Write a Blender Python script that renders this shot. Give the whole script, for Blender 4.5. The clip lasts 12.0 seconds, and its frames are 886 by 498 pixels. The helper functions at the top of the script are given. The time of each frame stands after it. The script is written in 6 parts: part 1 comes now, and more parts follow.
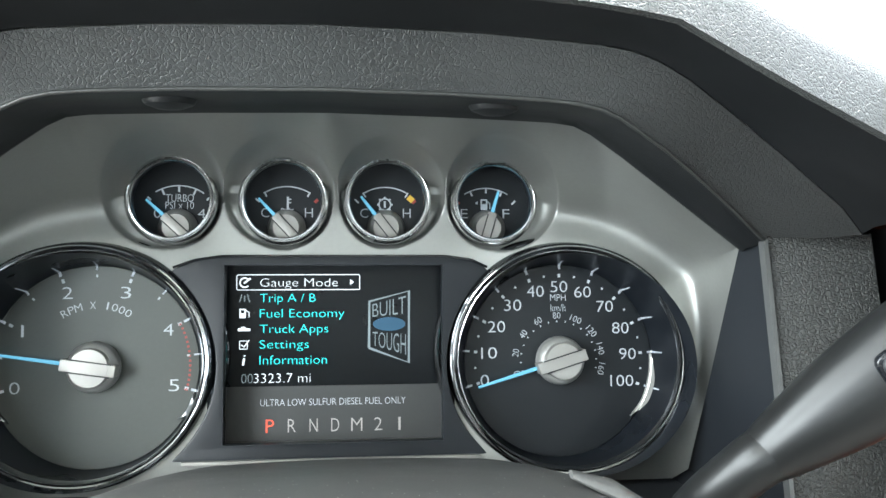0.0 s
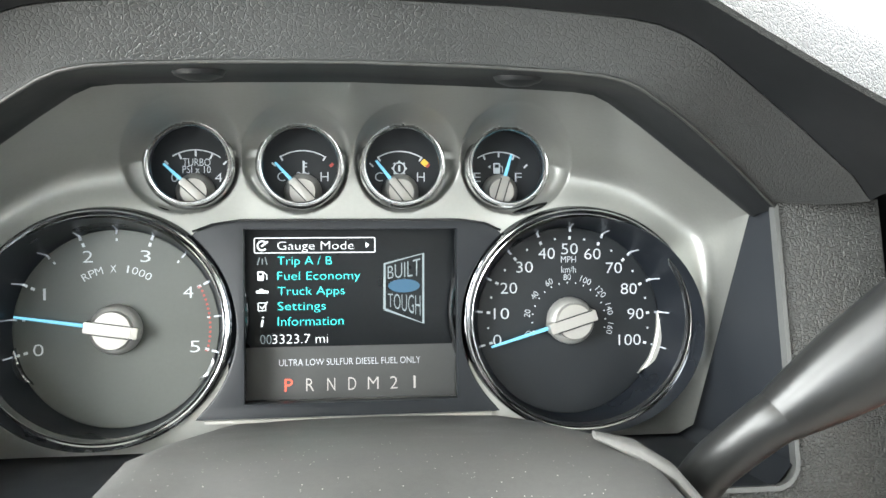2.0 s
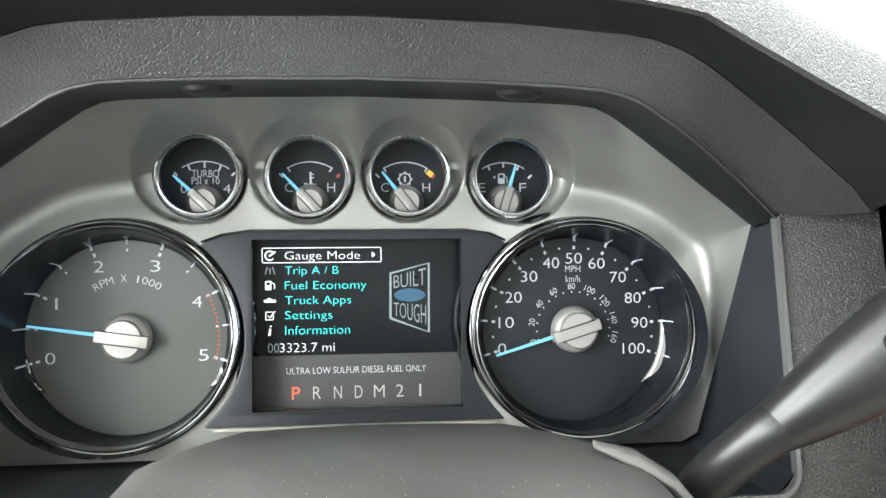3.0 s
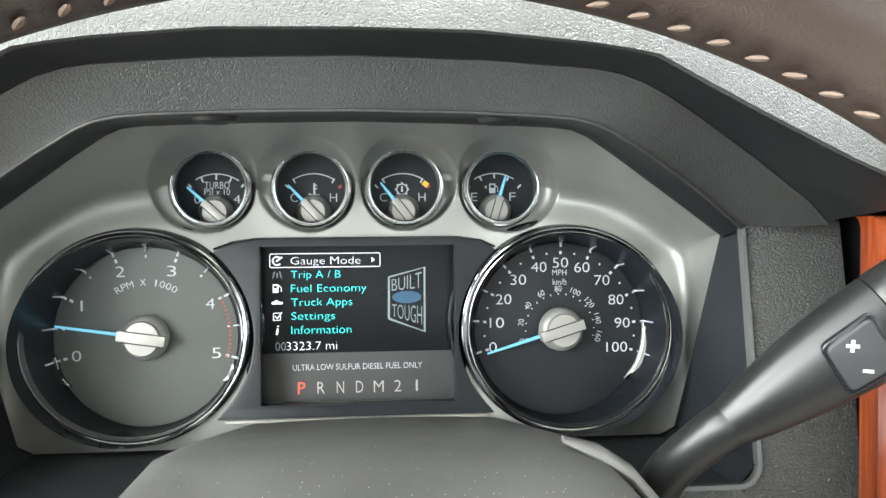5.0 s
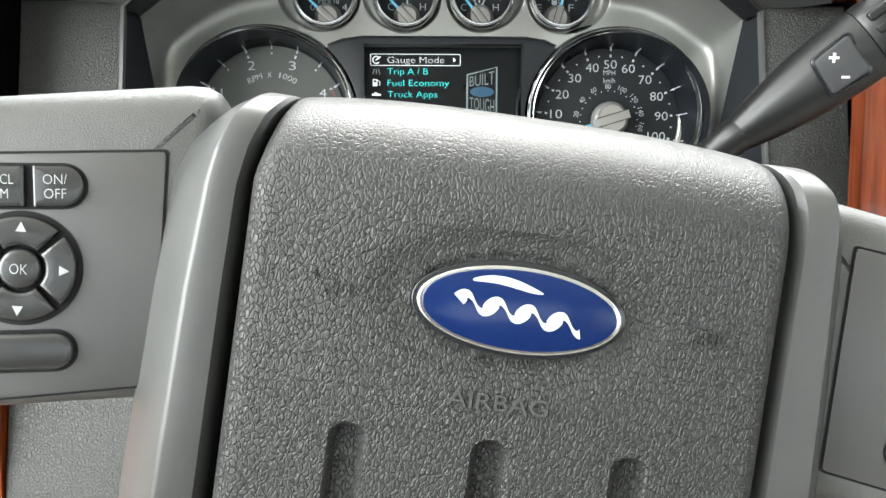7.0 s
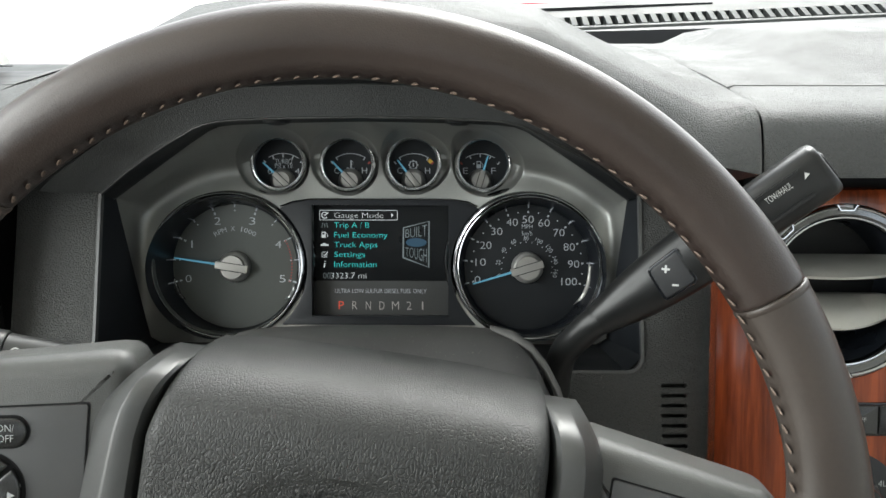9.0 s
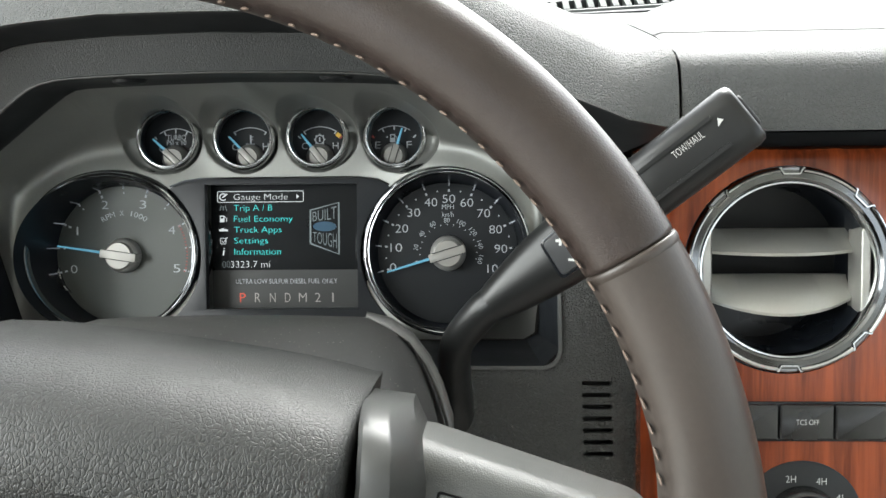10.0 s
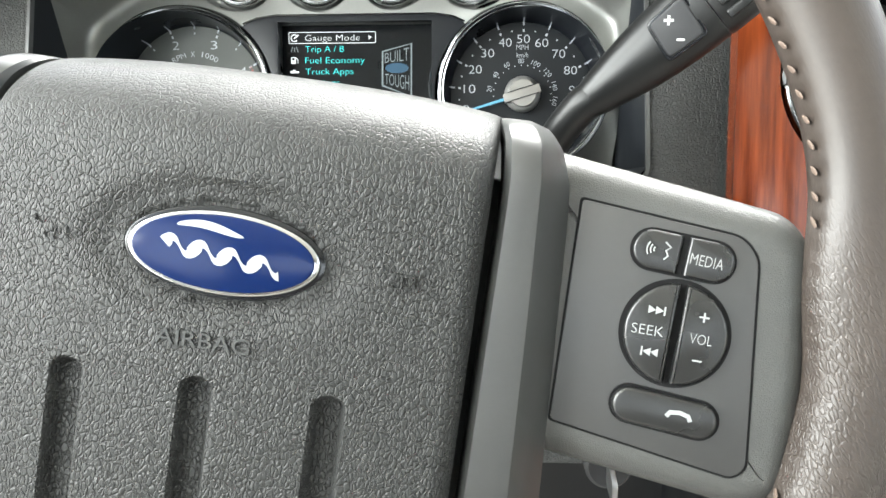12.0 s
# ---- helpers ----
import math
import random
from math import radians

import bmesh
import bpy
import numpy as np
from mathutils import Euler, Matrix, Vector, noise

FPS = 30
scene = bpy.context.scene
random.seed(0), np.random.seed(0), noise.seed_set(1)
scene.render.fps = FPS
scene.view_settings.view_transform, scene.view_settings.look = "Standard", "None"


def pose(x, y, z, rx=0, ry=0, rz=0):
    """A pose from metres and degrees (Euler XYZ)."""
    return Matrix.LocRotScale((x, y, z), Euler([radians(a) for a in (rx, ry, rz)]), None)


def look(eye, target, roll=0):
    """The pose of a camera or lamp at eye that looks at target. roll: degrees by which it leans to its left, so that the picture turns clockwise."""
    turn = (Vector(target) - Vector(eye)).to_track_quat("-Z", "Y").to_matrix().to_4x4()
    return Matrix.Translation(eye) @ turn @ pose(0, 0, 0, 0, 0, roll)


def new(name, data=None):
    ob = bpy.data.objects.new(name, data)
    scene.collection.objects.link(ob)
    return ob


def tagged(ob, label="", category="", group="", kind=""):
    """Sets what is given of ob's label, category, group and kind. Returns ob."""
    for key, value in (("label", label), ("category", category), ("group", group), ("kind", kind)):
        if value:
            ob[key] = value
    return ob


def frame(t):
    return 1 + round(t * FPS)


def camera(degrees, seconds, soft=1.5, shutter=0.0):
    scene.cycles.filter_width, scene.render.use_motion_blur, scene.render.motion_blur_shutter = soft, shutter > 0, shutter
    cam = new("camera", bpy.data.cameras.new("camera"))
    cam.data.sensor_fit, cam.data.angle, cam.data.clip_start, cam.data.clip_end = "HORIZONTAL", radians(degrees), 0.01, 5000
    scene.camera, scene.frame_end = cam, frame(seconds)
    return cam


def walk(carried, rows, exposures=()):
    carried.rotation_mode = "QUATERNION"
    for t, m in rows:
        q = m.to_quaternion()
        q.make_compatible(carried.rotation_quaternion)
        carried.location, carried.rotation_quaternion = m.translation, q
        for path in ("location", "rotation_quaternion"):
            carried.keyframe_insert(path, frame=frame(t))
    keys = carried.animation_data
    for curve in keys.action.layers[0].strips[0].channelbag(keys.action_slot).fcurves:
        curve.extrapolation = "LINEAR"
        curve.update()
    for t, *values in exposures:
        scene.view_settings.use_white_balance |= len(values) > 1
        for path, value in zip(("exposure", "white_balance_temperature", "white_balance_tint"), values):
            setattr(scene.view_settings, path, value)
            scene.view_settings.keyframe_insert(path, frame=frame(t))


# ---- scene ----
cam = camera(57, 12.0)
PATH = [
    (0, (0.0085, 0.0028, 1.2492), (0.2293, 1.9442, 0.8222), 1.42),
    (0.5, (0.0004, 0.0113, 1.2455), (0.2436, 1.9372, 0.7642), 1.56),
    (1, (-0.0044, 0.0100, 1.2499), (0.2535, 1.9192, 0.7128), 1.67),
    (1.5, (-0.0030, 0.0034, 1.2543), (0.2436, 1.9087, 0.6987), 1.52),
    (2, (-0.0052, -0.0009, 1.2566), (0.2489, 1.9064, 0.7109), 1.63),
    (2.5, (-0.0041, -0.0036, 1.2588), (0.2444, 1.9076, 0.7244), 1.58),
    (3, (-0.0034, -0.0047, 1.2602), (0.2261, 1.9085, 0.7246), 1.38),
    (4.8, (0.0050, -0.0205, 1.2726), (0.1858, 1.8887, 0.7050), 0.87),
    (5, (0.0054, -0.0305, 1.2776), (0.1904, 1.8779, 0.7083), 0.97),
    (5.5, (0.0077, -0.0615, 1.2642), (0.1879, 1.8460, 0.6906), 0.87),
    (6, (-0.0023, -0.1020, 1.2328), (0.1715, 1.8080, 0.6655), 1.19),
    (6.5, (-0.0006, -0.1214, 1.2171), (0.1111, 1.7785, 0.6026), 0.72),
    (6.7, (-0.0117, -0.1312, 1.2136), (0.0859, 1.7545, 0.5544), 0.67),
    (8.3, (-0.0243, -0.1830, 1.3062), (-0.0675, 1.6795, 0.5783), -0.06),
    (8.5, (-0.0068, -0.1814, 1.3193), (-0.0325, 1.6830, 0.5954), 0.23),
    (9, (0.0501, -0.1911, 1.3189), (0.0320, 1.7016, 0.6728), 0.00),
    (9.5, (0.0735, -0.1712, 1.2834), (0.0354, 1.7349, 0.6789), -0.68),
    (10, (0.1246, -0.1338, 1.2804), (0.0356, 1.7662, 0.6623), -1.24),
    (10.5, (0.1186, -0.1351, 1.2676), (-0.0119, 1.7618, 0.6476), -0.49),
    (11, (0.1212, -0.1513, 1.2519), (-0.0205, 1.7455, 0.6338), -0.29),
    (11.5, (0.1030, -0.1535, 1.2203), (-0.0268, 1.7434, 0.5999), -0.54),
    (12, (0.0847, -0.1591, 1.2082), (-0.0291, 1.7097, 0.5049), -1.04),
]
EXPOSURES = [(0, 3.29, 6000, 3), (0.5, 3.15, 6000, 3), (1, 3.77, 6300, 6), (1.5, 3.88, 6400, 6), (2, 3.85, 6400, 6), (2.5, 3.85, 6400, 6), (3, 3.6, 6400, 6), (5, 3.57, 6400, 5), (5.5, 3.6, 6400, 5), (6, 3.15, 6400, 5), (6.5, 3.08, 6400, 5), (8.5, 2.8, 6400, 5), (9, 1.92, 6400, 5), (9.5, 2.27, 6400, 5), (10, 2.45, 6400, 5), (11, 2.86, 6400, 5), (11.5, 3.05, 6400, 5), (12, 3.24, 6400, 5)]
walk(cam, [(t, look(eye, target, roll)) for t, eye, target, roll in PATH], EXPOSURES)

# ---- daylight ----
SUN_UP, SUN_ROUND, DOOR_WATTS = 50.0, 13.5, 6.4
world = bpy.data.worlds.new("daylight")
scene.world = world
world.use_nodes = True
_n, _l = world.node_tree.nodes, world.node_tree.links
sky = _n.new("ShaderNodeTexSky")
sky.sky_type, sky.sun_disc = "NISHITA", False
sky.sun_elevation, sky.sun_rotation = radians(SUN_UP), radians(SUN_ROUND)
sky.air_density, sky.dust_density, sky.ozone_density = 1.0, 4.0, 1.0
_hue = _n.new("ShaderNodeHueSaturation")
_hue.inputs["Saturation"].default_value = 0.25
_l.new(sky.outputs[0], _hue.inputs["Color"])
_l.new(_hue.outputs[0], _n["Background"].inputs["Color"])
_n["Background"].inputs["Strength"].default_value = 0.15
sun = new("sun", bpy.data.lights.new("sun", "SUN"))
sun.data.energy, sun.data.angle, sun.data.color = 0.35, radians(20), (1.0, 0.98, 0.95)
sun.matrix_world = look((0.6, 2.5, 4.0), (0, 0, 1))

# added fill lamp in the doorway, brightens the left beyond the sky's own light
door_fill = new("door_fill_lamp", bpy.data.lights.new("door_fill_lamp", "AREA"))
door_fill.data.shape, door_fill.data.size, door_fill.data.size_y = "RECTANGLE", 1.10, 0.75
door_fill.data.energy, door_fill.data.color = DOOR_WATTS, (1.0, 0.99, 0.97)
door_fill.matrix_world = look((-0.77, -0.30, 1.50), (0.5, -0.30, 1.35))


# ---- materials ----
def nodes_of(name):
    m = bpy.data.materials.new(name)
    m.use_nodes = True
    nt = m.node_tree
    return m, nt, nt.nodes["Principled BSDF"]


def put_in(nt, kind, **values):
    nd = nt.nodes.new(kind)
    for key, value in values.items():
        nd.inputs[key].default_value = value
    return nd


def surface(name, color, rough=0.5, metal=0.0, grain=0.0, cell=0.0025, wear=0.15, fine=0.0, coat=0.0, spec=0.5, creases=False, patch=25.0, depth=0.3, gap=0.30, band=None, crease_shade=0.0, turn=0.0, worms=0.25):
    """A procedural surface: colour that wanders a little, rough patches, and leather grain (cell in metres) or fine
    noise as relief; creases can be painted darker for their shade.
    """
    m, nt, b = nodes_of(name)
    tex = nt.nodes.new("ShaderNodeTexCoord")
    big = put_in(nt, "ShaderNodeTexNoise", Scale=patch, Detail=4.0)
    small = put_in(nt, "ShaderNodeTexNoise", Scale=patch * 22, Detail=3.0)
    for nd in (big, small):
        nt.links.new(tex.outputs["Object"], nd.inputs["Vector"])
    mixed = put_in(nt, "ShaderNodeMath", **{})
    mixed.operation = "MULTIPLY_ADD"
    mixed.inputs[1].default_value = 0.45
    nt.links.new(small.outputs[0], mixed.inputs[0])
    nt.links.new(big.outputs[0], mixed.inputs[2])
    ramp = put_in(nt, "ShaderNodeMapRange")
    ramp.inputs["From Min"].default_value, ramp.inputs["From Max"].default_value = 0.45, 1.0
    ramp.inputs["To Min"].default_value, ramp.inputs["To Max"].default_value = 1 - wear, 1 + wear
    nt.links.new(mixed.outputs[0], ramp.inputs["Value"])
    tint = nt.nodes.new("ShaderNodeVectorMath")
    tint.operation = "SCALE"
    tint.inputs[0].default_value = color
    nt.links.new(ramp.outputs[0], tint.inputs["Scale"])
    nt.links.new(tint.outputs[0], b.inputs["Base Color"])
    rr = put_in(nt, "ShaderNodeMapRange")
    rr.inputs["From Min"].default_value, rr.inputs["From Max"].default_value = 0.3, 0.7
    rr.inputs["To Min"].default_value, rr.inputs["To Max"].default_value = rough * 0.85, min(1.0, rough * 1.15)
    nt.links.new(big.outputs[0], rr.inputs["Value"])
    nt.links.new(rr.outputs[0], b.inputs["Roughness"])
    b.inputs["Metallic"].default_value = metal
    b.inputs["Specular IOR Level"].default_value = spec
    b.inputs["Coat Weight"].default_value = coat
    b.inputs["Coat Roughness"].default_value = 0.06
    if grain:
        warp = put_in(nt, "ShaderNodeTexNoise", Scale=0.75 / cell, Detail=2.0)
        nt.links.new(tex.outputs["Object"], warp.inputs["Vector"])
        moved = nt.nodes.new("ShaderNodeVectorMath")
        moved.operation = "MULTIPLY_ADD"
        moved.inputs[1].default_value = (cell * 0.9,) * 3
        nt.links.new(warp.outputs["Color"], moved.inputs[0])
        nt.links.new(tex.outputs["Object"], moved.inputs[2])
        src = moved
        if creases:
            turned = put_in(nt, "ShaderNodeMapping")
            turned.inputs["Rotation"].default_value = (0.0, 0.0, radians(-turn))
            nt.links.new(moved.outputs[0], turned.inputs["Vector"])
            src = put_in(nt, "ShaderNodeMapping")
            src.inputs["Scale"].default_value = creases
            nt.links.new(turned.outputs[0], src.inputs["Vector"])
        cells = put_in(nt, "ShaderNodeTexVoronoi", Scale=1 / cell)
        cells.feature = "DISTANCE_TO_EDGE"
        nt.links.new(src.outputs[0], cells.inputs["Vector"])
        lim = put_in(nt, "ShaderNodeMapRange")
        lim.interpolation_type = "SMOOTHSTEP"
        lim.inputs["From Min"].default_value, lim.inputs["From Max"].default_value = 0.0, gap
        nt.links.new(cells.outputs["Distance"], lim.inputs["Value"])
        folds = put_in(nt, "ShaderNodeTexNoise", Scale=0.55 / cell, Detail=1.0)
        nt.links.new(src.outputs[0], folds.inputs["Vector"])
        middle = put_in(nt, "ShaderNodeMath")
        middle.operation = "SUBTRACT"
        middle.inputs[1].default_value = 0.5
        nt.links.new(folds.outputs[0], middle.inputs[0])
        apart = put_in(nt, "ShaderNodeMath")
        apart.operation = "ABSOLUTE"
        nt.links.new(middle.outputs[0], apart.inputs[0])
        fold = put_in(nt, "ShaderNodeMapRange")
        fold.interpolation_type = "SMOOTHSTEP"
        fold.inputs["From Min"].default_value, fold.inputs["From Max"].default_value = 0.0, 0.055
        fold.inputs["To Min"].default_value = worms
        nt.links.new(apart.outputs[0], fold.inputs["Value"])
        cell_lim, lim = lim, put_in(nt, "ShaderNodeMath")
        lim.operation = "MULTIPLY"
        nt.links.new(cell_lim.outputs[0], lim.inputs[0])
        nt.links.new(fold.outputs[0], lim.inputs[1])
        bump = put_in(nt, "ShaderNodeBump", Strength=min(1.0, grain), Distance=cell * depth)
        tiny = put_in(nt, "ShaderNodeTexNoise", Scale=1.1 / cell, Detail=3.0)
        nt.links.new(tex.outputs["Object"], tiny.inputs["Vector"])
        both = put_in(nt, "ShaderNodeMath")
        both.operation = "MULTIPLY_ADD"
        both.inputs[1].default_value = 0.22
        nt.links.new(tiny.outputs[0], both.inputs[0])
        nt.links.new(lim.outputs[0], both.inputs[2])
        # painted shade: base colour darkens in the creases as if they shadowed themselves
        if crease_shade:
            crease_dim = put_in(nt, "ShaderNodeMapRange")
            crease_dim.inputs["To Min"].default_value, crease_dim.inputs["To Max"].default_value = 1 - crease_shade, 1.0
            nt.links.new(lim.outputs[0], crease_dim.inputs["Value"])
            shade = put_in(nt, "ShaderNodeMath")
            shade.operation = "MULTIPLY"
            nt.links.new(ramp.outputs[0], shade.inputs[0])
            nt.links.new(crease_dim.outputs[0], shade.inputs[1])
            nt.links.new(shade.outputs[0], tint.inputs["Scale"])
        if band:
            split = nt.nodes.new("ShaderNodeSeparateXYZ")
            nt.links.new(tex.outputs["Object"], split.inputs[0])
            worn = put_in(nt, "ShaderNodeMapRange")
            worn.interpolation_type = "SMOOTHSTEP"
            worn.inputs["From Min"].default_value, worn.inputs["From Max"].default_value = band[:2]
            worn.inputs["To Min"].default_value, worn.inputs["To Max"].default_value = 1.0, band[2]
            nt.links.new(split.outputs["Y"], worn.inputs["Value"])
            nt.links.new(worn.outputs[0], bump.inputs["Strength"])
        nt.links.new(both.outputs[0], bump.inputs["Height"])
        nt.links.new(bump.outputs[0], b.inputs["Normal"])
    elif fine:
        speck = put_in(nt, "ShaderNodeTexNoise", Scale=2600.0, Detail=2.0)
        nt.links.new(tex.outputs["Object"], speck.inputs["Vector"])
        bump = put_in(nt, "ShaderNodeBump", Strength=fine, Distance=0.0001)
        nt.links.new(speck.outputs[0], bump.inputs["Height"])
        nt.links.new(bump.outputs[0], b.inputs["Normal"])
    return m


def glowing(name, color, strength, paint=0.3):
    m, nt, b = nodes_of(name)
    b.inputs["Base Color"].default_value = (*[c * paint for c in color], 1)
    b.inputs["Emission Color"].default_value = (*color, 1)
    b.inputs["Emission Strength"].default_value = strength
    b.inputs["Roughness"].default_value = 0.4
    return m


def dusty(name, color, rough):
    """Smooth dark plastic with pale dust specks."""
    m = surface(name, color, rough, fine=0.25, wear=0.2)
    nt, b = m.node_tree, m.node_tree.nodes["Principled BSDF"]
    tex = nt.nodes.new("ShaderNodeTexCoord")
    spots = put_in(nt, "ShaderNodeTexVoronoi", Scale=520.0)
    nt.links.new(tex.outputs["Object"], spots.inputs["Vector"])
    low = put_in(nt, "ShaderNodeMapRange")
    low.inputs["From Min"].default_value, low.inputs["From Max"].default_value = 0.06, 0.14
    low.inputs["To Min"].default_value, low.inputs["To Max"].default_value = 1.0, 0.0
    nt.links.new(spots.outputs["Distance"], low.inputs["Value"])
    gate = put_in(nt, "ShaderNodeMath")
    gate.operation = "GREATER_THAN"
    gate.inputs[1].default_value = 0.52
    nt.links.new(spots.outputs["Color"], gate.inputs[0])
    both = put_in(nt, "ShaderNodeMath")
    both.operation = "MULTIPLY"
    nt.links.new(low.outputs[0], both.inputs[0])
    nt.links.new(gate.outputs[0], both.inputs[1])
    mix = nt.nodes.new("ShaderNodeMix")
    mix.data_type = "RGBA"
    old = b.inputs["Base Color"].links[0].from_socket
    nt.links.new(both.outputs[0], mix.inputs["Factor"])
    nt.links.new(old, mix.inputs["A"])
    mix.inputs["B"].default_value = (0.40, 0.39, 0.36, 1)
    nt.links.new(mix.outputs["Result"], b.inputs["Base Color"])
    return m


def wood_of(name):
    """Red-brown burr veneer under clear lacquer; the grain runs along y."""
    m, nt, b = nodes_of(name)
    tex = nt.nodes.new("ShaderNodeTexCoord")
    mp = put_in(nt, "ShaderNodeMapping")
    mp.inputs["Scale"].default_value = (1.0, 0.06, 1.0)
    nt.links.new(tex.outputs["Object"], mp.inputs["Vector"])
    n1 = put_in(nt, "ShaderNodeTexNoise", Scale=420.0, Detail=5.0, Roughness=0.6, Distortion=0.2)
    n2 = put_in(nt, "ShaderNodeTexNoise", Scale=75.0, Detail=3.0, Distortion=0.4)
    for nd in (n1, n2):
        nt.links.new(mp.outputs[0], nd.inputs["Vector"])
    add = put_in(nt, "ShaderNodeMath")
    add.operation = "MULTIPLY_ADD"
    add.inputs[1].default_value = 0.6
    nt.links.new(n1.outputs[0], add.inputs[0])
    nt.links.new(n2.outputs[0], add.inputs[2])
    ramp = nt.nodes.new("ShaderNodeValToRGB")
    ramp.color_ramp.elements[0].position, ramp.color_ramp.elements[0].color = 0.42, (0.026, 0.0050, 0.0020, 1)
    ramp.color_ramp.elements[1].position, ramp.color_ramp.elements[1].color = 1.0, (0.25, 0.052, 0.014, 1)
    mid = ramp.color_ramp.elements.new(0.72)
    mid.color = (0.125, 0.024, 0.007, 1)
    nt.links.new(add.outputs[0], ramp.inputs[0])
    nt.links.new(ramp.outputs[0], b.inputs["Base Color"])
    b.inputs["Roughness"].default_value = 0.25
    b.inputs["Specular IOR Level"].default_value = 0.15
    b.inputs["Coat Weight"].default_value = 0.6
    b.inputs["Coat Roughness"].default_value = 0.14
    return m


GRAIN = surface("dark_grained_vinyl", (0.064, 0.0665, 0.065), 0.55, grain=0.6, cell=0.0017, wear=0.12, spec=0.34, gap=0.16, depth=0.34, crease_shade=0.18, worms=0.6)
PANEL = surface("dark_grained_panel", (0.060, 0.062, 0.060), 0.50, grain=0.9, cell=0.0017, wear=0.1, gap=0.16, depth=0.32, crease_shade=0.22, spec=0.38, worms=0.6)
BAND = surface("dark_grained_band", (0.034, 0.036, 0.036), 0.50, grain=0.7, cell=0.0016, wear=0.1, gap=0.14, depth=0.12, crease_shade=0.12, spec=0.4, worms=0.6)
PAD = surface("soft_grained_pad", (0.0160, 0.0170, 0.0161), 0.51, grain=1.0, cell=0.00130, wear=0.14, spec=0.45, creases=(1.0, 0.58, 1.0), depth=0.30, gap=0.18, crease_shade=0.48, band=(0.012, 0.056, 0.30), worms=0.85)
SATIN = surface("dark_satin_plastic", (0.035, 0.036, 0.0345), 0.40, fine=0.3, wear=0.12, spec=0.5)
MATTE = surface("black_matte_plastic", (0.021, 0.022, 0.024), 0.55, fine=0.3, wear=0.15)
GLOSSBLACK = surface("black_gloss_plastic", (0.008, 0.009, 0.011), 0.12, wear=0.1)
WALL_BLACK = surface("blue_black_wall", (0.008, 0.010, 0.0135), 0.30, wear=0.1, spec=0.35)
LEVER_BLACK = surface("black_lever_plastic", (0.0105, 0.011, 0.011), 0.36, fine=0.3, wear=0.1, spec=0.4)
SHROUD = dusty("dusty_column_plastic", (0.06, 0.06, 0.058), 0.5)
EDGE_GREY = surface("scuffed_grey_plastic", (0.095, 0.095, 0.092), 0.45, fine=0.3, wear=0.3)
SILVER = surface("satin_silver_paint", (0.30, 0.305, 0.29), 0.44, metal=0.72, fine=0.1, wear=0.06)
SILVER_VANE = surface("pale_silver_vane", (0.50, 0.50, 0.47), 0.36, metal=0.7, fine=0.1, wear=0.05)
DARK_CHROME = surface("smoked_chrome", (0.30, 0.305, 0.31), 0.34, metal=0.9, wear=0.05)
SMOKED = surface("dark_mirror_chrome", (0.15, 0.155, 0.16), 0.10, metal=1.0, wear=0.05)
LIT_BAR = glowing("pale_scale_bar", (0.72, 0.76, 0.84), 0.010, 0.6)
CHROME = surface("chrome", (0.50, 0.51, 0.52), 0.11, metal=1.0, wear=0.03)
SOFT_CHROME = surface("satin_chrome", (0.46, 0.465, 0.465), 0.24, metal=1.0, wear=0.03)
RECESS_BLACK = surface("dull_black_recess", (0.004, 0.004, 0.0045), 0.6, wear=0.05, spec=0.2)
TRIM_GREY = surface("grey_trim_line", (0.075, 0.077, 0.076), 0.4, fine=0.2, wear=0.1)
BRUSHED = surface("brushed_knob_metal", (0.36, 0.352, 0.33), 0.4, metal=0.6, fine=0.2, wear=0.05)
CAP_GREY = surface("grey_cap_skirt", (0.26, 0.26, 0.25), 0.45, metal=0.3, fine=0.2, wear=0.06)
FACE_GREY = surface("graphite_dial_face", (0.066, 0.072, 0.066), 0.42, metal=0.2, fine=0.2, wear=0.08)
PLATE_GREY = surface("dark_gear_plate", (0.040, 0.042, 0.042), 0.45, fine=0.2, wear=0.08)
SURROUND = surface("blue_black_plastic", (0.013, 0.015, 0.018), 0.40, fine=0.2, wear=0.1, spec=0.3)
LIP_BLACK = surface("black_hood_lip", (0.010, 0.011, 0.012), 0.5, fine=0.3, wear=0.1, spec=0.35)
FACE_BLACK = surface("blue_black_dial_face", (0.010, 0.012, 0.0145), 0.45, fine=0.15, wear=0.08, spec=0.35)
PRINT = glowing("lit_white_dial_print", (0.75, 0.80, 0.85), 0.014, 0.58)
PRINT_DIM = glowing("lit_grey_dial_print", (0.70, 0.75, 0.80), 0.010, 0.65)
PRINT_RED = surface("dull_red_print", (0.32, 0.05, 0.04), 0.5, wear=0.1)
PRINT_YELLOW = surface("yellow_print", (0.75, 0.48, 0.06), 0.5, wear=0.1)
LEGEND = surface("pale_button_legend", (0.50, 0.51, 0.50), 0.5, wear=0.05)
LEATHER = surface("taupe_brown_leather", (0.0255, 0.0180, 0.0150), 0.34, grain=0.12, cell=0.0011, wear=0.16, worms=0.7)
LEATHER_CREASED = surface("creased_taupe_leather", (0.038, 0.0300, 0.0250), 0.42, grain=0.18, cell=0.0013, wear=0.15, creases=(0.22, 1.0, 1.0), depth=0.10, gap=0.22, worms=0.9, band=(-0.005, 0.055, 0.08), turn=-55)
LEATHER_WORN = surface("worn_taupe_leather", (0.040, 0.0325, 0.0275), 0.42, grain=0.25, cell=0.0015, wear=0.15, creases=(0.18, 1.0, 1.0), depth=0.28, worms=0.9, gap=0.28, band=(0.005, 0.060, 0.08), turn=52)
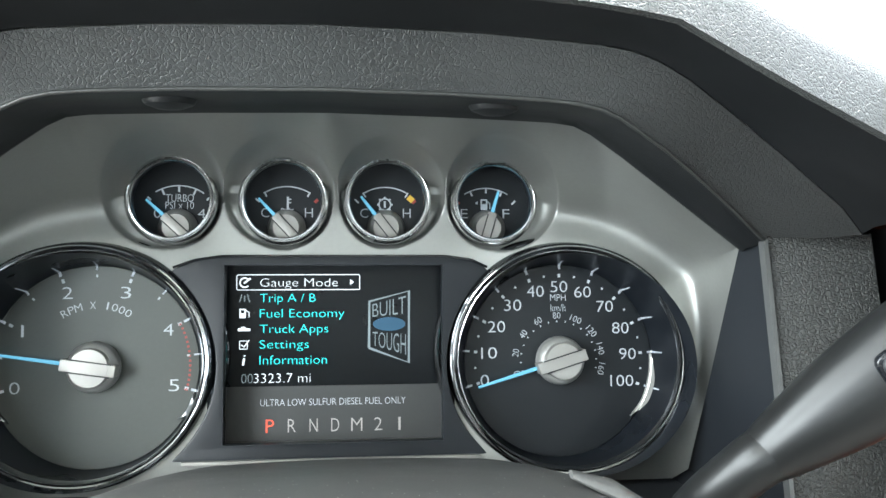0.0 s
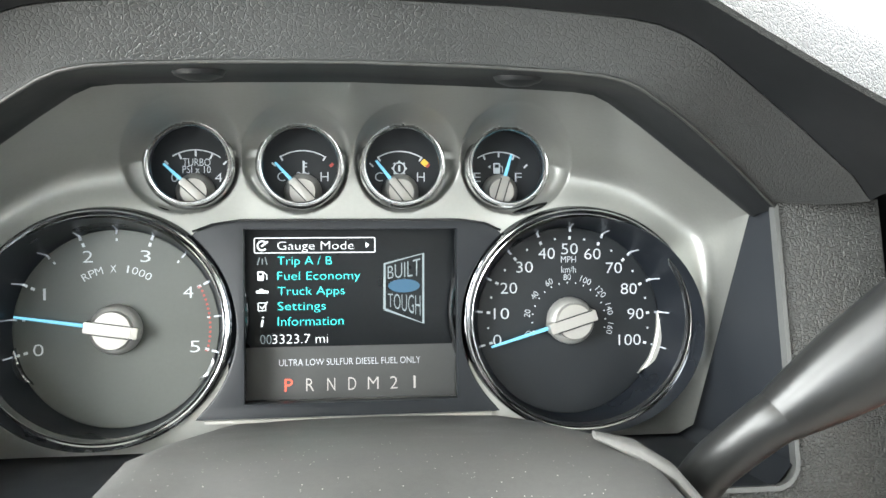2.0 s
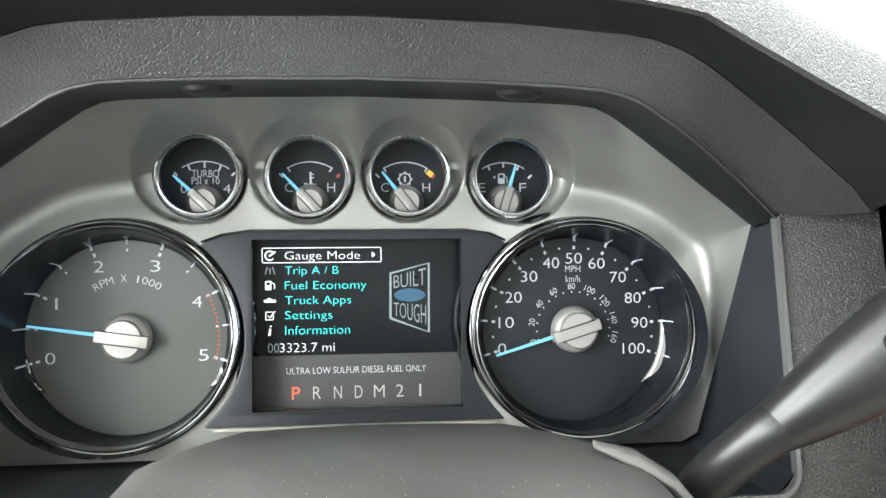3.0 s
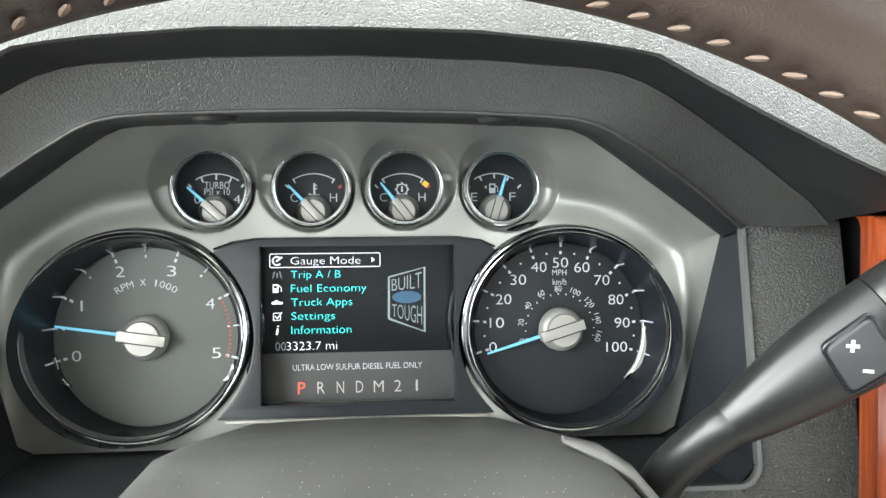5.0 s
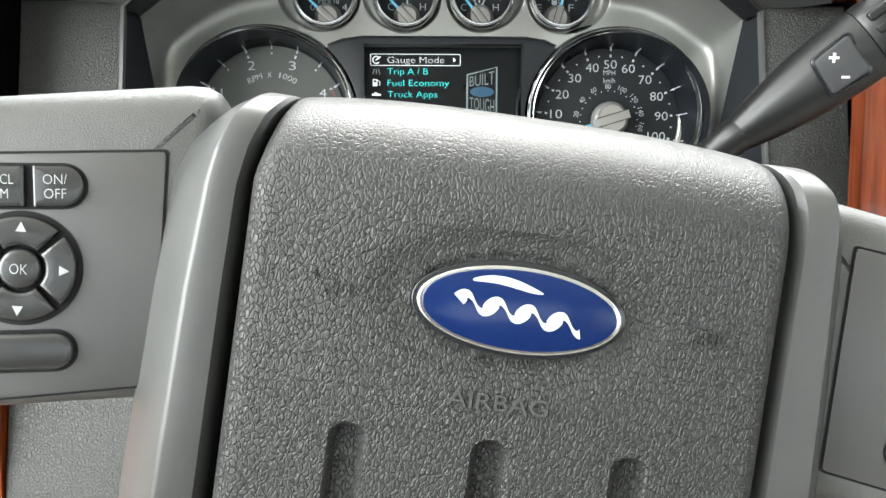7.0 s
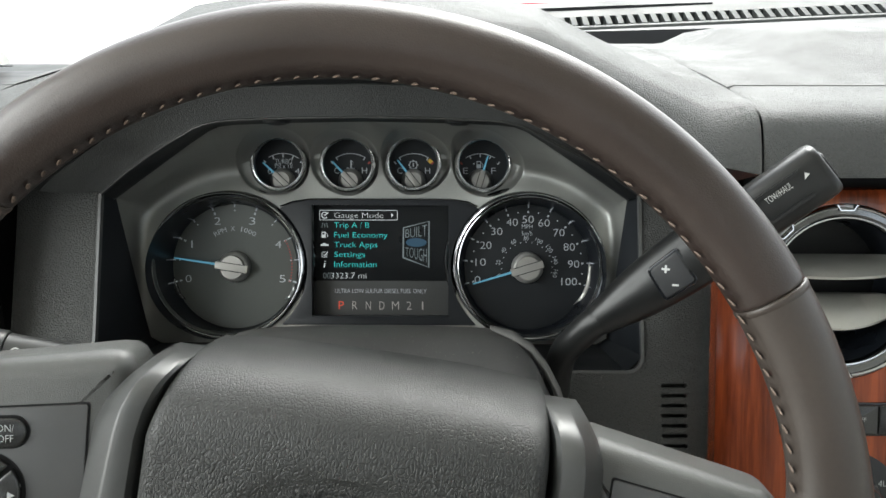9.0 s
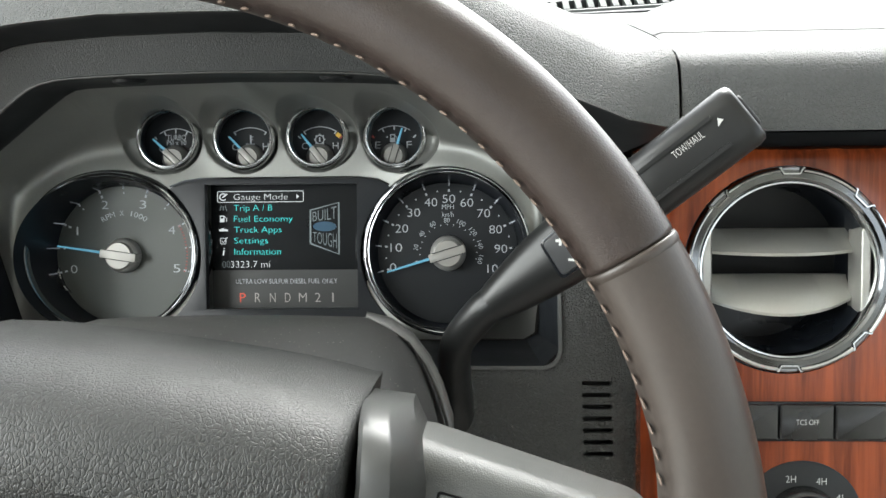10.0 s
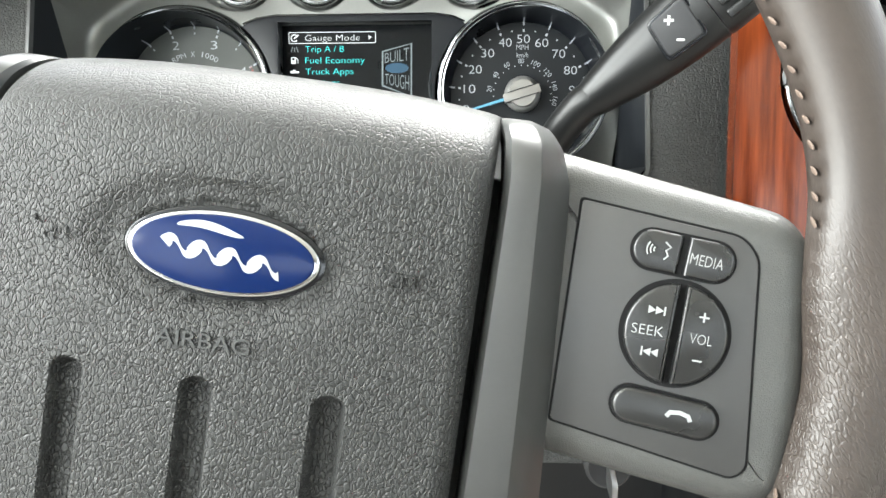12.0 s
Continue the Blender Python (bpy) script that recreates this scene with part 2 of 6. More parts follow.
THREAD = surface("tan_thread", (0.120, 0.086, 0.066), 0.7, fine=0.5, wear=0.25)
WOOD = wood_of("lacquered_red_wood")
ENAMEL = surface("deep_blue_enamel", (0.002, 0.010, 0.055), 0.16, wear=0.05, spec=0.25)
ENAMEL_WHITE = surface("pale_enamel", (0.28, 0.30, 0.33), 0.2, coat=1.0, wear=0.03)
NEEDLE = glowing("pale_blue_needle", (0.22, 0.62, 0.88), 0.075)
LCD_BLACK = surface("dark_lcd", (0.004, 0.005, 0.006), 0.3, spec=0.2)
LCD_WHITE = glowing("lcd_white", (0.78, 0.82, 0.84), 0.17)
LCD_CYAN = glowing("lcd_cyan", (0.06, 0.76, 0.74), 0.20)
LCD_GREY = glowing("lcd_grey", (0.30, 0.36, 0.38), 0.075)
LCD_BLUE = glowing("lcd_blue", (0.03, 0.13, 0.24), 0.045)
GEAR_RED = glowing("lit_red_letter", (1.0, 0.13, 0.07), 0.13)
GEAR_GREY = surface("unlit_gear_letter", (0.38, 0.37, 0.35), 0.5, wear=0.05)
RED_PAINT = surface("red_car_paint", (0.50, 0.008, 0.03), 0.8, wear=0.05, spec=0.0)
HEADLINER = surface("pale_headliner_cloth", (0.66, 0.66, 0.62), 0.9, fine=0.4, wear=0.08)
CLOTH = surface("tan_seat_leather", (0.16, 0.145, 0.13), 0.6, grain=0.4, cell=0.004)
CARPET = surface("tan_carpet", (0.24, 0.22, 0.20), 0.95, fine=0.6)
GRAVEL = surface("pale_gravel_ground", (0.50, 0.485, 0.44), 0.9, wear=0.4, patch=1.2)


# ---- mesh helpers ----
def part(name, bm, material, parent=None, label="", crease=35):
    """Links a bmesh as one mesh object, under a thing or a part where one is given."""
    me = bpy.data.meshes.new(name)
    bmesh.ops.recalc_face_normals(bm, faces=bm.faces)
    bm.to_mesh(me)
    bm.free()
    for p in me.polygons:
        p.use_smooth = True
    me.set_sharp_from_angle(angle=radians(crease))
    me.materials.append(material)
    ob = new(name, me)
    if parent is not None:
        ob.parent = parent
    if label:
        tagged(ob, label)
    return ob


def thing(name, label, category, m=None, group="", kind=""):
    ob = new(name)
    ob.empty_display_size = 0.02
    if m is not None:
        ob.matrix_world = m
    return tagged(ob, label, category, group, kind)


def loft(rings, closed=True, caps=True, bm=None):
    """Quads between rings of equal length."""
    bm = bm or bmesh.new()
    vs = [[bm.verts.new(p) for p in ring] for ring in rings]
    n = len(vs[0])
    for a, b in zip(vs, vs[1:]):
        for i in range(n if closed else n - 1):
            j = (i + 1) % n
            bm.faces.new((a[i], a[j], b[j], b[i]))
    if caps and closed:
        bm.faces.new(vs[0])
        bm.faces.new(vs[-1])
    return bm


def lathe(profile, n=64, center=(0, 0, 0), caps=False, bm=None, start=0.0, sweep=360.0):
    """Turns (radius, height) pairs about the z axis of the part's own frame."""
    full = abs(sweep - 360) < 1e-6
    rings = []
    for r, h in profile:
        k = n if full else n + 1
        rings.append([(center[0] + r * math.cos(radians(start + sweep * i / n)), center[1] + r * math.sin(radians(start + sweep * i / n)), center[2] + h) for i in range(k)])
    return loft(rings, closed=full, caps=caps, bm=bm)


def inset(poly, d):
    """The outline moved inwards by d (counter-clockwise outlines)."""
    out = []
    n = len(poly)
    for i in range(n):
        p0, p1, p2 = (Vector(poly[k % n][:2]) for k in (i - 1, i, i + 1))
        a, b = (p1 - p0).normalized(), (p2 - p1).normalized()
        na, nb = Vector((-a.y, a.x)), Vector((-b.y, b.x))
        m = (na + nb)
        m = m.normalized() if m.length > 1e-6 else na
        k = d / max(0.4, m.dot(na))
        out.append((p1.x + m.x * k, p1.y + m.y * k))
    return out


def slab(poly, z0, z1, bevel=0.0005, bm=None, steps=3):
    """A plate of that outline from z0 to z1 whose upper edge is rounded."""
    rings = [[(x, y, z0) for x, y in poly]]
    if bevel > 0:
        for k in range(steps + 1):
            a = math.pi / 2 * k / steps
            d, h = bevel * (1 - math.cos(a)), z1 - bevel + bevel * math.sin(a)
            rings.append([(x, y, h) for x, y in (inset(poly, d) if d > 1e-9 else poly)])
    else:
        rings.append([(x, y, z1) for x, y in poly])
    return loft(rings, bm=bm)


def rounded(x0, y0, x1, y1, r, n=5):
    """A rounded rectangle, counter-clockwise."""
    pts = []
    for cx, cy, a0 in ((x1 - r, y0 + r, -90), (x1 - r, y1 - r, 0), (x0 + r, y1 - r, 90), (x0 + r, y0 + r, 180)):
        for i in range(n + 1):
            a = radians(a0 + 90 * i / n)
            pts.append((cx + r * math.cos(a), cy + r * math.sin(a)))
    return pts


def soften(poly, r, n=4, sharp=()):
    """Rounds the corners of an outline by about r."""
    out = []
    k = len(poly)
    for i in range(k):
        p0, p1, p2 = (Vector(poly[j % k]) for j in (i - 1, i, i + 1))
        a, b = p0 - p1, p2 - p1
        d = 0.0015 if i in sharp else min(r, a.length * 0.45, b.length * 0.45)
        s, e = p1 + a.normalized() * d, p1 + b.normalized() * d
        for t in range(n + 1):
            u = t / n
            out.append(tuple(s * (1 - u) ** 2 + p1 * 2 * u * (1 - u) + e * u ** 2))
    return out


def disc(r, n=40, cx=0.0, cy=0.0, ratio=1.0):
    return [(cx + r * math.cos(2 * math.pi * i / n), cy + r * ratio * math.sin(2 * math.pi * i / n)) for i in range(n)]


def moved(bm, m):
    bmesh.ops.transform(bm, matrix=m, verts=bm.verts)
    return bm


def ribbon(path, width, z0, z1, bm=None):
    """A bar of that width along a flat path."""
    pts = [Vector(p) for p in path]
    left, right = [], []
    for i, p in enumerate(pts):
        d = (pts[min(i + 1, len(pts) - 1)] - pts[max(i - 1, 0)]).normalized()
        nrm = Vector((-d.y, d.x)) * width / 2
        left.append(p + nrm)
        right.append(p - nrm)
    return slab([tuple(p) for p in right] + [tuple(p) for p in reversed(left)], z0, z1, 0.0, bm=bm)


def lettering(name, body, material, parent, cx, cy, z, width=None, height=None, turn=0.0, thick=0.00012, shear=0.0, align="CENTER", label="", bold=-0.010):
    """Words as a thin mesh, scaled to the width and the capital height given, centred on (cx, cy) (or begun there)."""
    cu = bpy.data.curves.new("words", "FONT")
    cu.body, cu.size, cu.extrude, cu.resolution_u = body, 1.0, 0.0, 3
    cu.space_line, cu.offset = 1.0, bold
    cu.align_x = "CENTER"
    ob = bpy.data.objects.new("words", cu)
    scene.collection.objects.link(ob)
    bpy.context.view_layer.update()
    me = bpy.data.meshes.new_from_object(ob.evaluated_get(bpy.context.evaluated_depsgraph_get()))
    bpy.data.objects.remove(ob)
    bpy.data.curves.remove(cu)
    bm = bmesh.new()
    bm.from_mesh(me)
    bpy.data.meshes.remove(me)
    xs, ys = [v.co.x for v in bm.verts], [v.co.y for v in bm.verts]
    x0, x1, y0, y1 = min(xs), max(xs), min(ys), max(ys)
    sy = (height / (y1 - y0)) if height else (width / (x1 - x0))
    sx = (width / (x1 - x0)) if width else sy
    mx = (x0 + x1) / 2 if align == "CENTER" else x0
    my = (y0 + y1) / 2
    for v in bm.verts:
        a, b = (v.co.x - mx) * sx, (v.co.y - my) * sy
        v.co = (a + shear * b, b, 0)
    m = Matrix.Translation((cx, cy, z)) @ Matrix.Rotation(radians(turn), 4, "Z")
    moved(bm, m)
    if thick > 0.0002:
        top = bmesh.ops.extrude_face_region(bm, geom=list(bm.faces))
        for v in top["geom"]:
            if isinstance(v, bmesh.types.BMVert):
                v.co.z += thick
    return part(name, bm, material, parent, label)


def box(x0, y0, z0, x1, y1, z1, bevel=0.0, bm=None):
    return moved(slab(rounded(x0, y0, x1, y1, bevel, 3) if bevel else [(x0, y0), (x1, y0), (x1, y1), (x0, y1)], z0, z1, bevel * 0.8, bm=bm), Matrix())


def smooth01(x):
    x = max(0.0, min(1.0, x))
    return x * x * (3 - 2 * x)


def cut(bm, cutters):
    """The mesh bm with the cutters taken away."""
    obs = []
    for b in (bm, cutters):
        me = bpy.data.meshes.new("work")
        bmesh.ops.recalc_face_normals(b, faces=b.faces)
        b.to_mesh(me)
        b.free()
        obs.append(bpy.data.objects.new("work", me))
        scene.collection.objects.link(obs[-1])
    md = obs[0].modifiers.new("cut", "BOOLEAN")
    md.operation, md.object, md.solver = "DIFFERENCE", obs[1], "EXACT"
    bpy.context.view_layer.update()
    me = bpy.data.meshes.new_from_object(obs[0].evaluated_get(bpy.context.evaluated_depsgraph_get()))
    out = bmesh.new()
    out.from_mesh(me)
    for o in obs:
        bpy.data.objects.remove(o)
    return out


# ---- frames of reference ----
def frame_from(origin, tilt, turn=0.0):
    """x to the right, y up along the face, z towards the driver; the face leans back by tilt degrees and is turned about its z."""
    a = radians(tilt)
    m = Matrix(((1, 0, 0, origin[0]), (0, math.sin(a), -math.cos(a), origin[1]), (0, math.cos(a), math.sin(a), origin[2]), (0, 0, 0, 1)))
    return m @ Matrix.Rotation(radians(turn), 4, "Z")


CLUSTER = frame_from((0, 0.3588, 1.13), 16.2)
WHEEL = frame_from((0.0095, 0.0711, 1.1137), 17.8, -8.0)
SIDE = frame_from((0, 0.248, 1.083), 24.2)
STACK = frame_from((0.272, 0.24, 1.1468), 15.0)


def both_sides(half):
    return [(-p[0], *p[1:]) for p in reversed(half[1:])] + list(half)


# ---- dashboard ----
dashboard = thing("dashboard", "dark grey grained vinyl dashboard of a pickup truck", "dashboard")
E0 = both_sides([(0, 0.2256, 1.2715), (0.04, 0.2256, 1.271), (0.075, 0.2256, 1.268), (0.088, 0.2256, 1.2663), (0.098, 0.2256, 1.2645), (0.116, 0.2256, 1.2557), (0.138, 0.2256, 1.2452), (0.168, 0.2256, 1.2315), (0.19, 0.2256, 1.2225), (0.2125, 0.2256, 1.2178)])
E1 = both_sides([(0, 0.2513, 1.2613), (0.047, 0.2513, 1.2602), (0.0834, 0.2513, 1.2578), (0.0932, 0.2513, 1.2563), (0.1023, 0.2513, 1.2533), (0.113, 0.2525, 1.248), (0.126, 0.258, 1.2408), (0.1529, 0.266, 1.2243), (0.1836, 0.275, 1.2042), (0.1965, 0.281, 1.1935)])
E2 = both_sides([(0, 0.256, 1.2434), (0.04, 0.256, 1.2428), (0.0676, 0.256, 1.2417), (0.0785, 0.256, 1.2408), (0.0866, 0.256, 1.2391), (0.0935, 0.257, 1.2362), (0.1104, 0.264, 1.2266), (0.1262, 0.274, 1.217), (0.1439, 0.285, 1.2053), (0.167, 0.2955, 1.188)])
EYE_LOCAL = Vector((0, 0.0226, 0.384))


def persp(u, v, w):
    """A point of the cluster's face plane moved towards the driver's eye until it stands w off the face."""
    f = Vector((u, v, 0))
    return f + (EYE_LOCAL - f) * (w / EYE_LOCAL.z)


RIM_TOP = [(0, 0.1014, 0.091), (0.05, 0.1005, 0.091), (0.085, 0.0994, 0.091), (0.104, 0.0986, 0.091), (0.1145, 0.0972, 0.09), (0.123, 0.0932, 0.0868), (0.138, 0.0826, 0.0826), (0.157, 0.0682, 0.0774), (0.176, 0.0537, 0.0722), (0.195, 0.039, 0.067)]
E3 = both_sides([tuple(CLUSTER @ persp(u, v, w)) for u, v, w in RIM_TOP])


def off(ring, dx=0.0, dy=0.0, dz=0.0):
    return [(x + dx, y + dy, z + dz) for x, y, z in ring]


def hood_top():
    def up(dy, middle, ends):
        return [(x, y + dy, z + middle + (ends - middle) * smooth01((abs(x) - 0.188) / 0.026)) for x, y, z in E0]
    rings = [off(E0, 0, 0.004, -0.001), E0, up(0.004, 0.0048, 0.0115), up(0.0095, 0.0110, 0.0228), up(0.0135, 0.0153, 0.0280), up(0.0175, 0.0193, 0.0306), up(0.026, 0.0252, 0.0326), up(0.0394, 0.0276, 0.0342)]
    rings.append([(x, 0.30, max(z + 0.0352, 1.2535)) for x, y, z in E0])
    rings.append([(x, 0.42, 1.2568 + 0.6 * max(0.0, z + 0.034 - 1.256)) for x, y, z in E0])
    rings.append([(x, 0.52, 1.2562 + 0.3 * max(0.0, z + 0.034 - 1.256)) for x, y, z in E0])
    rings.append([(x, 0.62, 1.2520) for x, y, z in E0])
    rings.append([(x, 0.75, 1.2400) for x, y, z in E0])
    rings.append([(x, 0.95, 1.205) for x, y, z in E0])
    return loft(rings, closed=False)


part("hood_top", hood_top(), GRAIN, dashboard, "grained hood over the gauges", 60)
part("hood_underside", loft([off(E0, 0, 0.004, -0.001), off(E1, 0, -0.006, 0.004), off(E1, 0, 0.0, 0.0005)], closed=False), LIP_BLACK, dashboard, "black underside of the hood")
part("hood_band", loft([off(E1, 0, 0.0015, 0.001), E1, [(x, y - 0.0006, z) for x, y, z in [tuple((a[k] * 0.5 + b[k] * 0.5) for k in range(3)) for a, b in zip(E1, E2)]], off(E2, 0, -0.0005, 0.002), E2, off(E2, 0, 0.002, -0.0008)], closed=False), BAND, dashboard, "grained band framing the gauges", 50)
# added bead that shapes the bright line light leaves along the lip's crease
lip_path = off(E2, 0, -0.0002, -0.0006)
rings = []
for i, p in enumerate(lip_path):
    d = (Vector(lip_path[min(i + 1, len(lip_path) - 1)]) - Vector(lip_path[max(i - 1, 0)])).normalized()
    up = Vector((0, -1, 0)).cross(d).normalized()
    rings.append([tuple(Vector(p) + up * 0.0007 * math.cos(t) + Vector((0, 0.0007 * math.sin(t), 0))) for t in np.linspace(0, 2 * math.pi, 8, endpoint=False)])
part("lip_highlight", loft(rings), SATIN, dashboard, "added satin bead standing for the lip's highlight", 60)
part("hood_lip", loft([off(E2, 0, 0.0005, -0.0002), off(E2, 0, 0.0008, -0.0014), off(E2, 0, 0.003, -0.002), off(E3, 0, -0.006, 0.0012), off(E3, 0, -0.003, -0.0009), off(E3, 0, 0.0, -0.0009), off(E3, 0, 0.012, 0.003)], closed=False), LIP_BLACK, dashboard, "black inner lip of the hood")
for x in (-0.052, 0.052):
    bm = lathe([(0.0, 0.0045), (0.004, 0.0043), (0.0075, 0.003), (0.009, 0.0008), (0.0095, -0.002)], 24)
    part("hood_stud", moved(bm, frame_from((x + 0.003, 0.2725, 1.2395), -80)), LIP_BLACK, dashboard)


def pad_strip(x0, x1, hump):
    prof = [(0.262, 1.2120), (0.2256, 1.2165), (0.2262, 1.2185), (0.2286, 1.2265), (0.2330, 1.2385), (0.2362, 1.2438), (0.2390, 1.2464), (0.2430, 1.2482), (0.250, 1.2499), (0.262, 1.2515), (0.275, 1.2527), (0.2975, 1.2543), (0.2983, 1.2530), (0.2992, 1.2530), (0.3000, 1.2546), (0.36, 1.2562), (0.44, 1.2568), (0.52, 1.2562), (0.62, 1.2520), (0.75, 1.2400), (0.95, 1.205)]
    xs = sorted(set(np.linspace(x0, x1, 40)) | set(np.linspace(x0, x0 + math.copysign(0.03, x1), 9)), key=abs)
    rings = []
    for x in xs:
        ring = []
        for y, z in prof:
            k = smooth01((abs(x) - 0.275) / 0.05) * smooth01((y - 0.36) / 0.07) * smooth01((0.95 - y) / 0.25) if hump else 0
            edge = 0.0012 * max(0.0, 1 - (abs(x) - 0.2140) / 0.002)
            fall = 0.05 * smooth01((y - 0.30) / 0.24) * smooth01((-x - 0.2142) / 0.025)
            if x < 0:
                edge = 0.0
                z = min(z, 1.2165 + (z - 1.2165) * (1 - 0.45 * smooth01((-x - 0.2140) / 0.06)))
            ring.append((float(x), y + (edge if y < 0.25 else 0), z + 0.019 * k - edge - fall))
        rings.append(ring)
    return loft(rings, closed=False)


part("dash_pad", pad_strip(0.2140, 1.15, True), GRAIN, dashboard, "grained dash pad beside the hood", 50)
part("dash_pad", pad_strip(-0.2108, -0.62, False), GRAIN, dashboard, "grained dash pad beside the hood", 50)

# grained panel round the lower half of the gauges, with its slots
SLOT_X0, SLOT_X1 = 0.1770, 0.1924
outline = [(-0.2180, -0.135), (0.2112, -0.135), (0.2112, 0.1186), (0.1668, 0.1186)]
outline += [(0.1668 - 0.0092 * (1 - math.cos(radians(a))), 0.0175 - 0.0092 * math.sin(radians(a))) for a in range(0, 91, 15)]
outline += [(-0.1668 + 0.0092 * (1 - math.sin(radians(a))), 0.0175 - 0.0092 * math.cos(radians(a))) for a in range(0, 91, 15)]
outline += [(-0.1668, 0.1186), (-0.2180, 0.1186)]
slots = bmesh.new()
for i in range(7):
    top = 0.0008 - i * 0.00595
    slab(rounded(SLOT_X0, top - 0.0024, SLOT_X1, top, 0.0009, 3), -0.02, 0.01, 0, bm=slots)
side_panel = part("side_panel", moved(cut(slab(outline, -0.006, 0.0, 0.0012), slots), SIDE), PANEL, dashboard, "dark grained plastic panel with seven slots")
part("slot_backing", moved(slab(rounded(0.17, -0.045, 0.2, 0.01, 0.002), -0.03, -0.012, 0), SIDE), MATTE, dashboard)
rim_path = [(0.1662, 0.1155)] + [(0.1662 - 0.0092 * (1 - math.cos(radians(a))), 0.0175 - 0.0098 * math.sin(radians(a))) for a in range(0, 91, 10)]
rim_path += [(-0.1662 + 0.0092 * (1 - math.sin(radians(a))), 0.0175 - 0.0098 * math.cos(radians(a))) for a in range(0, 91, 10)] + [(-0.1662, 0.1155)]
part("opening_trim", moved(ribbon(rim_path, 0.0018, -0.003, 0.0012), SIDE), TRIM_GREY, dashboard, "thin dark trim round the gauge opening")


# ---- instrument cluster ----
cluster = thing("instrument_cluster", "lit truck gauge cluster with satin silver bezel", "gauge cluster", CLUSTER)
DIALS = ((-0.1035, -0.0118), (0.1042, -0.0118))
RING_UP = 0.0018
GAUGES = ((-0.0690, 0.0616), (-0.0211, 0.0616), (0.0236, 0.0616), (0.0706, 0.0616))
# the gauges' rings stand well before their faces; their openings as the eye sees them on the face plane
RINGS = ((-0.0697, 0.0608), (-0.0217, 0.0605), (0.0239, 0.0609), (0.0721, 0.0605))
RING_W = 0.0120
RIDGE = [(-0.166, -0.068, 0.016), (-0.179, -0.019, 0.042)] + both_sides([RIM_TOP[k] for k in (0, 3, 4, 5, 9)]) + [(0.179, -0.019, 0.042), (0.166, -0.068, 0.016)]


def bezel_top(u):
    for (x0, y0, _), (x1, y1, _) in zip(RIM_TOP, RIM_TOP[1:]):
        if abs(u) <= x1 + 1e-9:
            return y0 + (y1 - y0) * (abs(u) - x0) / (x1 - x0)
    return 0.039


def bezel_low(u):
    a = abs(u)
    if a <= 0.158:
        return -0.068
    if a <= 0.166:
        return -0.068 + 0.004 * (a - 0.158) / 0.008
    if a <= 0.179:
        return -0.064 + (a - 0.166) / 0.013 * 0.045
    return -0.019 + (a - 0.179) / 0.016 * 0.0578


# each small gauge lies in a slanting round recess: the recess centre from the gauge, and its radius
RECESS = ((-0.0022, 0.0040, 0.0250), (0.0022, 0.0040, 0.0250), (-0.0038, 0.0046, 0.0268), (0.0044, 0.0040, 0.0268))
RING, LIFT = 0.950, 0.0105


def lift(a, out):
    """The dials' rings lean: their outer side stands nearer to the driver."""
    return LIFT * (1 + math.cos(radians(a - out)))


OPENINGS = [tuple((EYE_LOCAL + (Vector((u, v, RING_W)) - EYE_LOCAL) * (EYE_LOCAL.z / (EYE_LOCAL.z - RING_W))).xy) for u, v in RINGS]


def bezel_depth(u, v):
    total, mean, least = 1e-12, 0.0, 9.0
    for (x0, y0, w0), (x1, y1, w1) in zip(RIDGE, RIDGE[1:]):
        dx, dy = x1 - x0, y1 - y0
        k = max(0.0, min(1.0, ((u - x0) * dx + (v - y0) * dy) / (dx * dx + dy * dy)))
        d = math.hypot(u - x0 - k * dx, v - y0 - k * dy)
        least = min(least, d)
        total += math.exp(-d / 0.005)
        mean += math.exp(-d / 0.005) * (w0 + (w1 - w0) * k)
    edge, best = mean / total, -0.005 * math.log(total)
    best += (least - best) * math.exp(-least / 0.006)
    t = max(0.0, 1 - best / 0.046)
    w = 0.007 + (edge - 0.007) * t ** 2.0
    for cu, cv in DIALS:
        cu, cv = cu - (0.0010 if cu > 0 else 0.0), cv + RING_UP
        h, out = 0.010, 0 if cu > 0 else 180
        for turn in range(3):
            p = persp(u, v, h)
            a = math.degrees(math.atan2(p.y - cv, p.x - cu))
            h = 0.0064 + lift(a, out)
        r = math.hypot(p.x - cu, p.y - cv)
        if r < 0.0525 * RING:
            return -0.010
        k = min(1.0, (r - 0.0525 * RING) / 0.030)
        w = max(h + (w - h) * smooth01(k), 0.0060)
    for cu, cv in OPENINGS:
        r = math.hypot(u - cu, v - cv)
        if r <= 0.0190:
            return -0.010
        dx, dy = (u - cu) / r, (v - cv) / r
        ox, oy, rr = RECESS[(cu > 0) + 2 * (abs(cu) > 0.05)]
        along = ox * dx + oy * dy
        rim = along + math.sqrt(rr * rr - ox * ox - oy * oy + along * along)
        k = (r - 0.0209) / max(0.0012, rim - 0.0209)
        floor_w = max(min(w - 0.0055, 0.0065), w - 0.0090)
        if k < 1:
            w = floor_w + (w - floor_w) * max(0.0, k) ** 2.6
    if abs(u) < 0.055 and -0.05 < v < 0.033:
        w = -0.014
    return w


